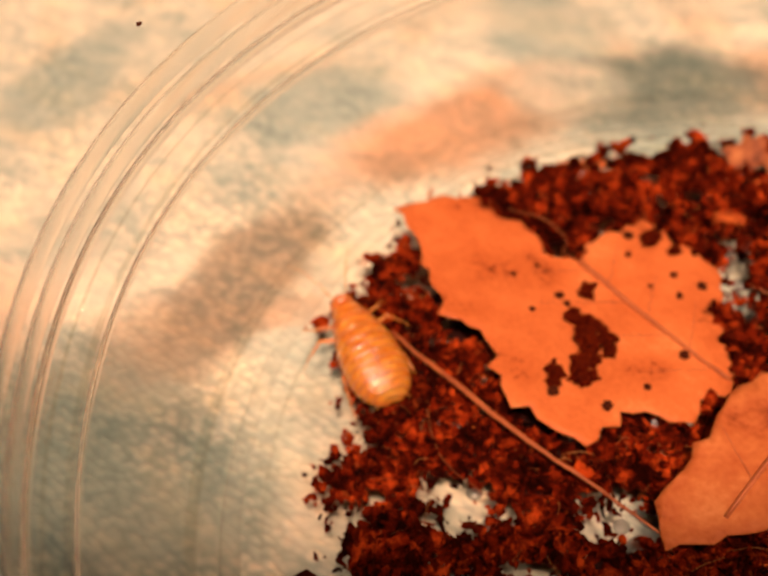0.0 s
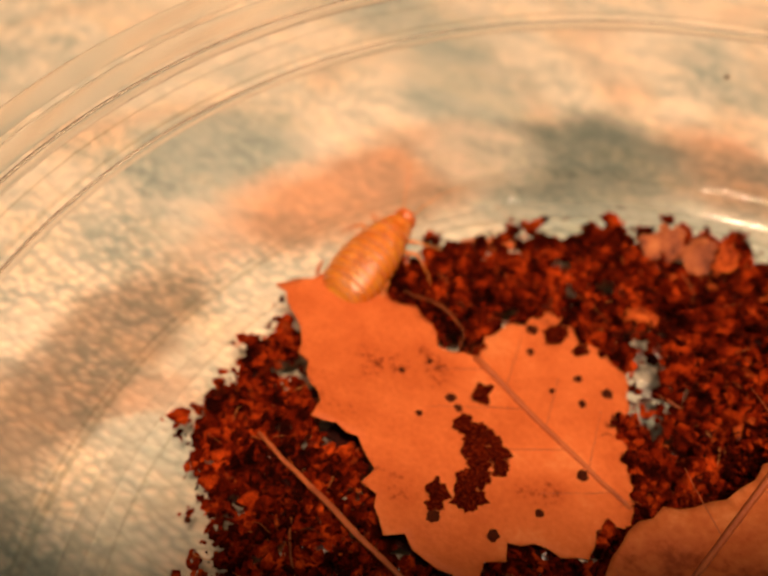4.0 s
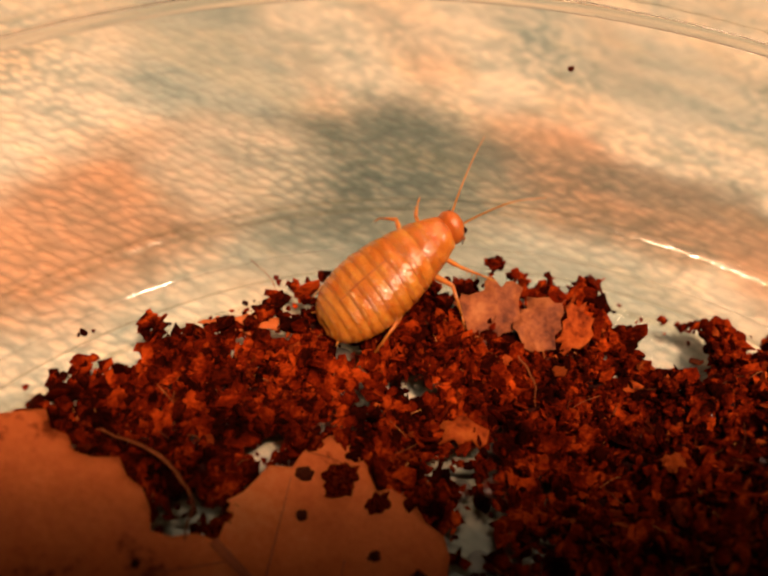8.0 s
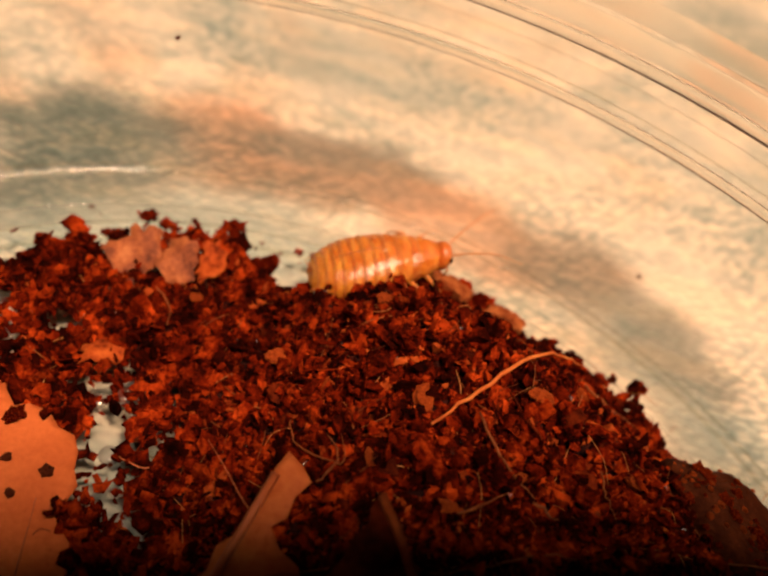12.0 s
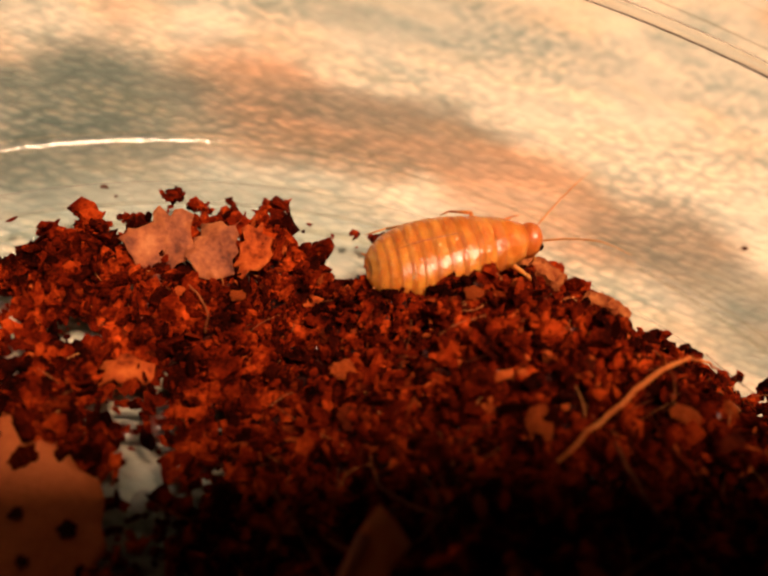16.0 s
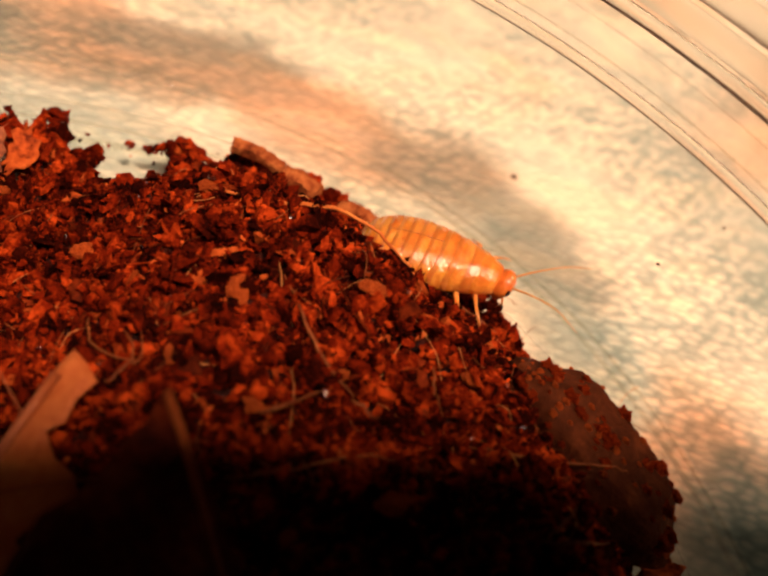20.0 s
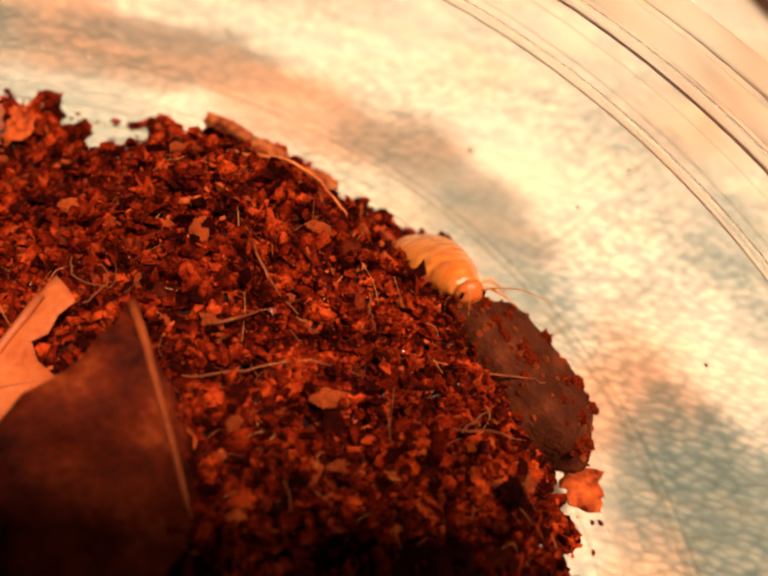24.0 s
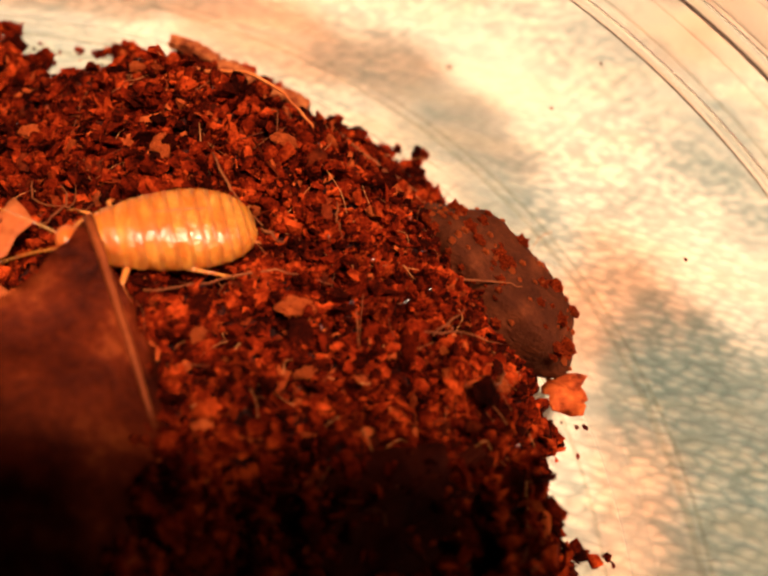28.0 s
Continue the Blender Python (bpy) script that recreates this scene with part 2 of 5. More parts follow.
BROWNS = [(-7.4, -1.1, 0.9, 0.6, 54, 0.7), (-7.0, 0.2, 1.7, 0.5, 82, 0.9), (-0.2, 7.0, 1.6, 0.3, 12, 0.7), (3.2, 6.8, 0.9, 0.55, 155, 0.9), (4.9, 5.7, 0.8, 0.4, 157, 0.5)]
DYES = [(stain, dye) for stains, dye in ((TEALS, TEAL), (TEALS_EAST, TEAL), (PEACHES, PEACH), (BROWNS, BROWN), (DEEPS_AND_SHADE, DEEP), (CREAMS, CREAM)) for stain in stains]


def dyed_cloth():
    m, nodes, links, bsdf = material("dyed_cloth")
    co = nodes.new("ShaderNodeTexCoord").outputs["Object"]
    bend = node(nodes, "ShaderNodeTexNoise", Scale=80.0, Detail=5.0, Roughness=0.6)
    links.new(co, bend.inputs["Vector"])
    off = nodes.new("ShaderNodeVectorMath")
    off.operation = "MULTIPLY_ADD"
    links.new(bend.outputs["Color"], off.inputs[0])
    off.inputs[1].default_value = (0.010, 0.010, 0)
    links.new(co, off.inputs[2])
    back = nodes.new("ShaderNodeVectorMath")
    back.operation = "SUBTRACT"
    links.new(off.outputs[0], back.inputs[0])
    back.inputs[1].default_value = (0.005, 0.005, 0)
    wide = node(nodes, "ShaderNodeTexNoise", Scale=30.0, Detail=4.0, Distortion=1.2)
    links.new(co, wide.inputs["Vector"])
    colour = ramp(nodes, links, wide.outputs["Fac"], [(0.28, (0.74, 0.56, 0.41)), (0.42, (0.85, 0.74, 0.58)), (0.5, CREAM), (0.58, CREAM), (0.72, (0.56, 0.60, 0.53))])
    for (x, y, a, b, turn, strength), dye in DYES:
        place = nodes.new("ShaderNodeMapping")
        place.vector_type = "TEXTURE"
        place.inputs["Location"].default_value = (x * CM, y * CM, 0)
        place.inputs["Rotation"].default_value = (0, 0, radians(turn))
        place.inputs["Scale"].default_value = (1.65 * a * CM, 1.85 * b * CM, 1)
        links.new(back.outputs[0], place.inputs["Vector"])
        ball = nodes.new("ShaderNodeTexGradient")
        ball.gradient_type = "SPHERICAL"
        links.new(place.outputs[0], ball.inputs[0])
        fade = node(nodes, "ShaderNodeMapRange", **{"From Min": 0.0, "From Max": 0.58, "To Min": 0.0, "To Max": strength})
        fade.interpolation_type = "SMOOTHSTEP"
        links.new(ball.outputs["Fac"], fade.inputs["Value"])
        colour = mixed(nodes, links, fade.outputs["Result"], colour, dye)
    # streaks along the rows, where the dye ran
    along = nodes.new("ShaderNodeMapping")
    along.inputs["Rotation"].default_value = (0, 0, radians(15))
    along.inputs["Scale"].default_value = (0.4, 1.4, 1)
    links.new(co, along.inputs["Vector"])
    ran = node(nodes, "ShaderNodeTexNoise", Scale=170.0, Detail=4.0, Roughness=0.62)
    links.new(along.outputs[0], ran.inputs["Vector"])
    streak = ramp(nodes, links, ran.outputs["Fac"], [(0.36, (0.72, 0.80, 0.82)), (0.5, (1.0, 1.0, 1.0)), (0.62, (1.12, 1.05, 0.97))])
    colour = mixed(nodes, links, 0.8, colour, streak, "MULTIPLY")
    # the knit: small overlapping loops
    rows = nodes.new("ShaderNodeMapping")
    rows.inputs["Rotation"].default_value = (0, 0, radians(25))
    rows.inputs["Scale"].default_value = (0.72, 1.25, 1)
    links.new(co, rows.inputs["Vector"])
    wobble = node(nodes, "ShaderNodeTexNoise", Scale=500.0, Detail=2.0)
    links.new(rows.outputs[0], wobble.inputs["Vector"])
    pull = nodes.new("ShaderNodeVectorMath")
    pull.operation = "MULTIPLY_ADD"
    links.new(wobble.outputs["Color"], pull.inputs[0])
    pull.inputs[1].default_value = (0.0011, 0.0011, 0)
    links.new(rows.outputs[0], pull.inputs[2])
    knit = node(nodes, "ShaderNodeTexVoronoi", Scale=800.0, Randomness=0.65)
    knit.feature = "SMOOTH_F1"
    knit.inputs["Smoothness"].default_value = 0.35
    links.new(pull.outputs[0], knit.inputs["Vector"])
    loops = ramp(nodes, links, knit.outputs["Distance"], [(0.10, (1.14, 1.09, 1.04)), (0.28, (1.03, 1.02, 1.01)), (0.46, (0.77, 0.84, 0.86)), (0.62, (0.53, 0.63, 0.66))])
    worn = node(nodes, "ShaderNodeTexNoise", Scale=420.0, Detail=3.0, Roughness=0.65)
    links.new(rows.outputs[0], worn.inputs["Vector"])
    fuzzy = ramp(nodes, links, worn.outputs["Fac"], [(0.3, (0.80, 0.86, 0.88)), (0.55, (1.0, 1.0, 1.0)), (0.75, (1.06, 1.03, 1.0))])
    colour = mixed(nodes, links, 1.0, colour, fuzzy, "MULTIPLY")
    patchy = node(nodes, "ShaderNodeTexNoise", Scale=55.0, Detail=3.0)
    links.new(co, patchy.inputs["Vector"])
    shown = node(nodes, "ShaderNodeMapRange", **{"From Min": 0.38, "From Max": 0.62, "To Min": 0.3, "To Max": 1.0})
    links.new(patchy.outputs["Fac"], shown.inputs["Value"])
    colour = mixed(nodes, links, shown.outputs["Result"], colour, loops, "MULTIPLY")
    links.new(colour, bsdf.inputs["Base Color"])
    bsdf.inputs["Roughness"].default_value = 0.9
    bsdf.inputs["Specular IOR Level"].default_value = 0.15
    bsdf.inputs["Sheen Weight"].default_value = 0.2
    b = node(nodes, "ShaderNodeBump", Strength=0.7, Distance=0.0006)
    b.invert = True
    links.new(knit.outputs["Distance"], b.inputs["Height"])
    links.new(b.outputs[0], bsdf.inputs["Normal"])
    return m


CLOTH = dyed_cloth()
CLEAR = plastic("clear_plastic", (0.97, 0.97, 0.95), 0.0, wave=0.15, face=0.012)
FLOOR_CLEAR = plastic("clear_base_plastic", (0.95, 0.96, 0.94), 0.0, rough=0.08, wave=0.4)
THICK = plastic("thick_rim_plastic", (0.98, 0.98, 0.96), 0.05, rough=0.03, face=0.010, edge=0.15)
# the milk whitens this strip in place of light focused by the bend
CAUSTIC_EDGE = plastic("caustic_bend_plastic", (0.99, 0.99, 0.97), 0.20, rough=0.03, face=0.010, edge=0.12)
STEP = plastic("step_plastic", (0.97, 0.97, 0.95), 0.03, rough=0.04, face=0.007, edge=0.3)
LEDGE = plastic("ledge_plastic", (0.97, 0.97, 0.95), 0.03, rough=0.05, face=0.022, edge=0.2)


def lens_plastic(name, rough, ior):
    """Solid clear plastic that bends the light."""
    m, nodes, links, bsdf = material(name)
    bsdf.inputs["Base Color"].default_value = (0.96, 0.96, 0.94, 1)
    bsdf.inputs["Transmission Weight"].default_value = 1.0
    bsdf.inputs["Roughness"].default_value = rough
    bsdf.inputs["IOR"].default_value = ior
    return m


RIB = lens_plastic("rib_plastic", 0.24, 1.2)
DEEP_RIB = lens_plastic("deep_rib_plastic", 0.2, 1.34)
SOIL = organic("soil_bed", [(0.25, (0.006, 0.0012, 0.0005)), (0.5, (0.014, 0.0014, 0.0003)), (0.75, (0.045, 0.005, 0.0007))], 500, 0.85, 0.8, 3000, gloss=0.15)
CRUMB = organic("soil_crumb", [(0.18, (0.004, 0.0004, 0.0001)), (0.40, (0.024, 0.0019, 0.0002)), (0.58, (0.135, 0.0095, 0.0008)), (0.88, (0.58, 0.072, 0.007))], 380, 0.9, 1.0, 3000, island=0.3, gloss=0.03, bump_size=0.0007)
WET = organic("wet_soil_crumb", [(0.2, (0.01, 0.001, 0.0002)), (0.55, (0.05, 0.005, 0.0006)), (0.9, (0.26, 0.04, 0.006))], 900, 0.22, 0.5, 4000, island=0.55, gloss=0.6)
FLAKE = organic("soil_flake", [(0.2, (0.035, 0.004, 0.0006)), (0.5, (0.14, 0.017, 0.0022)), (0.8, (0.42, 0.080, 0.013))], 700, 0.75, 0.9, 3000, island=0.6, gloss=0.04)
HAIR = organic("coir_fibre", [(0.2, (0.10, 0.022, 0.005)), (0.5, (0.26, 0.075, 0.019)), (0.8, (0.55, 0.22, 0.06))], 300, 0.6, 0.2, 2000, island=0.7, gloss=0.15)
STRAW = organic("coir_strand", [(0.3, (0.3, 0.06, 0.010)), (0.5, (0.5, 0.13, 0.024)), (0.75, (0.66, 0.24, 0.055))], 500, 0.65, 0.6, 2500, gloss=0.15)
CHIP = organic("fibre_chip", [(0.28, (0.16, 0.026, 0.004)), (0.5, (0.40, 0.066, 0.008)), (0.75, (0.60, 0.13, 0.018))], 600, 0.75, 1.0, 2500, gloss=0.1)
BARK = organic("bark", [(0.2, (0.05, 0.008, 0.002)), (0.45, (0.22, 0.05, 0.012)), (0.8, (0.5, 0.17, 0.045))], 600, 0.8, 1.0, 2500, bump_size=0.0008, gloss=0.1)
LEAF = organic("dry_leaf", [(0.27, (0.20, 0.035, 0.006)), (0.36, (0.54, 0.125, 0.027)), (0.6, (0.68, 0.18, 0.045)), (0.85, (0.78, 0.29, 0.09))], 150, 0.55, 0.9, 1700, translucent=0.2, gloss=0.2)
RED_LEAF = organic("red_leaf", [(0.3, (0.12, 0.015, 0.003)), (0.5, (0.42, 0.075, 0.012)), (0.8, (0.68, 0.17, 0.03))], 600, 0.7, 1.0, 2500, translucent=0.15, gloss=0.08)
VEIN = organic("leaf_vein", [(0.3, (0.25, 0.055, 0.012)), (0.7, (0.42, 0.11, 0.025))], 300, 0.6, 0.3)
BROWN_VEIN = organic("brown_vein", [(0.3, (0.12, 0.022, 0.004)), (0.7, (0.26, 0.06, 0.012))], 300, 0.6, 0.3, gloss=0.1)
TAN_LEAF = organic("tan_leaf", [(0.28, (0.26, 0.05, 0.01)), (0.42, (0.46, 0.11, 0.024)), (0.6, (0.56, 0.16, 0.04)), (0.8, (0.7, 0.26, 0.08))], 180, 0.6, 0.9, 1500, translucent=0.2, gloss=0.2)
BROWN_LEAF = organic("brown_leaf", [(0.28, (0.014, 0.0014, 0.0003)), (0.46, (0.055, 0.0065, 0.0009)), (0.62, (0.10, 0.013, 0.0018)), (0.8, (0.22, 0.042, 0.007))], 230, 0.7, 1.0, 1500, translucent=0.06, gloss=0.06, bump_size=0.0006)
DARK_LEAF = organic("dark_brown_leaf", [(0.25, (0.012, 0.0014, 0.0003)), (0.5, (0.035, 0.004, 0.0007)), (0.8, (0.10, 0.014, 0.002))], 220, 0.7, 0.9, 1500, translucent=0.05, gloss=0.06)
PALE = organic("pale_flake", [(0.3, (0.06, 0.009, 0.002)), (0.44, (0.24, 0.060, 0.016)), (0.6, (0.42, 0.125, 0.034)), (0.8, (0.58, 0.22, 0.07))], 420, 0.75, 1.0, 2000, translucent=0.15)
STONE = organic("dark_stone", [(0.25, (0.026, 0.0055, 0.0014)), (0.5, (0.060, 0.0135, 0.0035)), (0.8, (0.13, 0.031, 0.008))], 420, 0.8, 1.0, 2600, gloss=0.08, bump_size=0.0006)
# water with white milk mixed in, a painted glint
GLINT_WATER = plastic("water", (0.97, 0.97, 0.97), 0.3, rough=0.2, face=0.07)
SPECK = organic("dark_speck", [(0.3, (0.025, 0.004, 0.001)), (0.7, (0.09, 0.018, 0.004))], 900, 0.8, 0.5, gloss=0.1)


def shell(name, stops, rough, bump, depth):
    """Waxy translucent insect shell: light seeps in, the surface is wrinkled and glossy."""
    m, nodes, links, bsdf = material(name)
    co = nodes.new("ShaderNodeTexCoord").outputs["Object"]
    across = nodes.new("ShaderNodeMapping")
    across.inputs["Scale"].default_value = (1.0, 0.35, 0.35)
    links.new(co, across.inputs["Vector"])
    bands = node(nodes, "ShaderNodeTexNoise", Scale=1300.0, Detail=3.0)
    links.new(across.outputs[0], bands.inputs["Vector"])
    links.new(ramp(nodes, links, bands.outputs["Fac"], stops), bsdf.inputs["Base Color"])
    bsdf.inputs["Roughness"].default_value = rough
    bsdf.inputs["Specular IOR Level"].default_value = 0.6
    bsdf.inputs["Coat Weight"].default_value = 0.45
    bsdf.inputs["Coat Roughness"].default_value = 0.11
    bsdf.inputs["Subsurface Weight"].default_value = depth
    bsdf.inputs["Subsurface Radius"].default_value = (1.0, 0.5, 0.15)
    bsdf.inputs["Subsurface Scale"].default_value = 0.0016
    fine = node(nodes, "ShaderNodeTexNoise", Scale=2200.0, Detail=3.0)
    links.new(co, fine.inputs["Vector"])
    b = node(nodes, "ShaderNodeBump", Strength=bump, Distance=0.0003)
    links.new(fine.outputs["Fac"], b.inputs["Height"])
    links.new(b.outputs[0], bsdf.inputs["Normal"])
    folds = node(nodes, "ShaderNodeTexNoise", Scale=900.0, Detail=2.0)
    links.new(co, folds.inputs["Vector"])
    crease = node(nodes, "ShaderNodeBump", Strength=1.0, Distance=0.0007)
    links.new(folds.outputs["Fac"], crease.inputs["Height"])
    links.new(crease.outputs[0], bsdf.inputs["Coat Normal"])
    return m


SHELL = shell("amber_shell", [(0.3, (0.51, 0.135, 0.013)), (0.5, (0.62, 0.200, 0.024)), (0.7, (0.76, 0.31, 0.05))], 0.26, 0.4, 0.55)
SHELL_DARK = shell("amber_shell_dark", [(0.3, (0.46, 0.105, 0.012)), (0.7, (0.62, 0.175, 0.026))], 0.24, 0.3, 0.4)
BAND = shell("amber_band", [(0.3, (0.46, 0.118, 0.012)), (0.7, (0.64, 0.20, 0.028))], 0.30, 0.3, 0.7)
LINE = shell("dark_back_line", [(0.3, (0.36, 0.075, 0.010)), (0.7, (0.50, 0.12, 0.017))], 0.35, 0.3, 0.3)
LIMB = shell("amber_limb", [(0.3, (0.50, 0.125, 0.018)), (0.7, (0.70, 0.24, 0.045))], 0.3, 0.2, 0.5)
EYE = plain("dark_eye", (0.03, 0.012, 0.008), 0.2)
WOOD = plain("dark_table_wood", (0.075, 0.035, 0.018), 0.45, spread=0.4, scale=14.0)
PAINT = plain("room_paint", (0.065, 0.05, 0.04), 0.85, spread=0.05, scale=6.0)
BOARD = plain("room_floor_wood", (0.2, 0.11, 0.06), 0.5, spread=0.35, scale=8.0)
DIFFUSER = plain("lamp_diffuser", (0.85, 0.8, 0.7), 0.5, glow=6.0)
RING_PAINT = plain("lamp_ring_paint", (0.7, 0.7, 0.68), 0.4)
BLACK = plain("black_phone_plastic", (0.012, 0.012, 0.013), 0.6)
GLASS_BLACK = plain("black_glass", (0.008, 0.008, 0.01), 0.1)


# ---------------------------------------------------------------- room and table
def box(x0, y0, z0, x1, y1, z1, bevel=0.0):
    bm = bmesh.new()
    bmesh.ops.create_cube(bm, size=1)
    bmesh.ops.scale(bm, vec=(x1 - x0, y1 - y0, z1 - z0), verts=bm.verts)
    bmesh.ops.translate(bm, vec=((x0 + x1) / 2, (y0 + y1) / 2, (z0 + z1) / 2), verts=bm.verts)
    if bevel:
        bmesh.ops.bevel(bm, geom=bm.edges[:], offset=bevel, segments=2, affect="EDGES")
    return bm


FLOOR_Z = -0.7545
tagged(part("floor", box(-1.8, -1.8, FLOOR_Z - 0.1, 2.2, 1.8, FLOOR_Z), BOARD, smooth=False), "brown wooden floor of a plain room", "floor", kind="structure")
tagged(part("ceiling", box(-1.8, -1.8, 1.66, 2.2, 1.8, 1.76), PAINT, smooth=False), "plain painted ceiling of the room", "ceiling", kind="structure")
for name, b in (("wall_west", (-1.9, -1.9, -1.8, 1.9)), ("wall_east", (2.2, -1.9, 2.3, 1.9)), ("wall_south", (-1.8, -1.9, 2.2, -1.8)), ("wall_north", (-1.8, 1.8, 2.2, 1.9))):
    tagged(part(name, box(b[0], b[1], FLOOR_Z - 0.1, b[2], b[3], 1.76), PAINT, smooth=False), "plain warm painted room wall", "wall", kind="structure")


def round_lamp(at, r, label):
    lamp = empty("ceiling_lamp", Matrix.Translation(Vector((at.x, at.y, 1.66))), label, "lamp", "ceiling lamps")

    def disc(r0, r1, z0, z1):
        prof = [(r0, z0), (r1, z0), (r1, z1), (r0, z1)]
        rings = [[(q * 100 * math.cos(a), q * 100 * math.sin(a), z * 100) for q, z in prof] for a in (2 * math.pi * k / 40 for k in range(41))]
        return loft(rings, cap=False)
    part("mounting_ring", disc(1.04 * r, 1.2 * r, -0.06, 0.0), RING_PAINT, lamp)
    part("diffuser", disc(0.001, r, -0.07, -0.05), DIFFUSER, lamp, "glowing white diffuser")


round_lamp(LAMP, 0.17, "round warm ceiling lamp with a glowing diffuser")
round_lamp(SPOT, 0.035, "small warm ceiling spot with a glowing diffuser")


def tube_lamp(at):
    lamp = empty("tube_lamp", Matrix.Translation(Vector((at.x, at.y, 1.66))), "short white tube lamp under the ceiling", "lamp", "ceiling lamps")
    part("batten", box(-0.21, -0.035, -0.03, 0.21, 0.035, 0.0, 0.004), RING_PAINT, lamp)
    rings = [[(x, 1.3 * math.cos(a), -4.3 + 1.3 * math.sin(a)) for a in (2 * math.pi * k / 16 for k in range(16))] for x in (-17, 17)]
    part("tube", loft(rings), DIFFUSER, lamp, "glowing white tube")
    for x in (-0.19, 0.19):
        part("end_cap", box(x - 0.02, -0.018, -0.062, x + 0.02, 0.018, -0.03, 0.003), RING_PAINT, lamp)


tube_lamp(SIDE)


def table():
    t = empty("table", Matrix.Translation((0, 0, -0.0065)), "dark brown wooden table under the cloth", "table")
    part("tabletop", box(-0.6, -0.45, -0.03, 0.6, 0.45, 0.0, 0.004), WOOD, t)
    for sx in (-0.55, 0.55):
        for sy in (-0.4, 0.4):
            part("leg", box(sx - 0.03, sy - 0.03, FLOOR_Z + 0.0065, sx + 0.03, sy + 0.03, -0.03, 0.003), WOOD, t)


table()


def cloth():
    """A dyed knitted cloth, spread flat, with its edge over the far corner."""
    u, v = Vector((0.894, 0.447, 0)), Vector((-0.447, 0.894, 0))
    bm = bmesh.new()
    n, m = 70, 80
    grid = []
    for i in range(n + 1):
        line = []
        for j in range(m + 1):
            a, b = -26.0 + 40.5 * i / n, -28.0 + 56.0 * j / m
            p = u * a + v * b
            far = ease((p.length - 8) / 8)
            p.z = -0.36 + far * 0.12 * fuzz(p.x, p.y, 0.16, 3.1)
            line.append(bm.verts.new(p * CM))
        grid.append(line)
    for i in range(n):
        for j in range(m):
            bm.faces.new((grid[i][j], grid[i + 1][j], grid[i + 1][j + 1], grid[i][j + 1]))
    ob = tagged(part("dyed_cloth", bm, CLOTH), "mottled cream, peach and teal knitted cloth on the table", "cloth")
    thick = ob.modifiers.new("thickness", "SOLIDIFY")
    thick.thickness, thick.offset = 0.0022, -1
    return ob


cloth()


# ---------------------------------------------------------------- the clear tub
def turned(profile, seg=144, name=""):
    """A closed profile of (radius, height), turned about the tub's axis."""
    rings = [[(r * math.cos(a), r * math.sin(a), z) for r, z in profile] for a in (2 * math.pi * k / seg for k in range(seg + 1))]
    bm = loft(rings, cap=False)
    bmesh.ops.remove_doubles(bm, verts=bm.verts, dist=1e-7)
    bmesh.ops.recalc_face_normals(bm, faces=bm.faces)
    for e in bm.edges:
        e.smooth = e.calc_face_angle(0.0) < 0.7
    return bm


def skin(inner, thick=0.07):
    """Inner profile points and the same ones a wall's thickness further out."""
    pts = [Vector(p) for p in inner]
    outer = []
    for i, p in enumerate(pts):
        d = (pts[min(i + 1, len(pts) - 1)] - pts[max(i - 1, 0)]).normalized()
        outer.append(p + Vector((d.y, -d.x)) * thick)
    return [tuple(p) for p in pts] + [tuple(p) for p in reversed(outer)]


def wall_r(z):
    return 6.0 + 0.17 * z


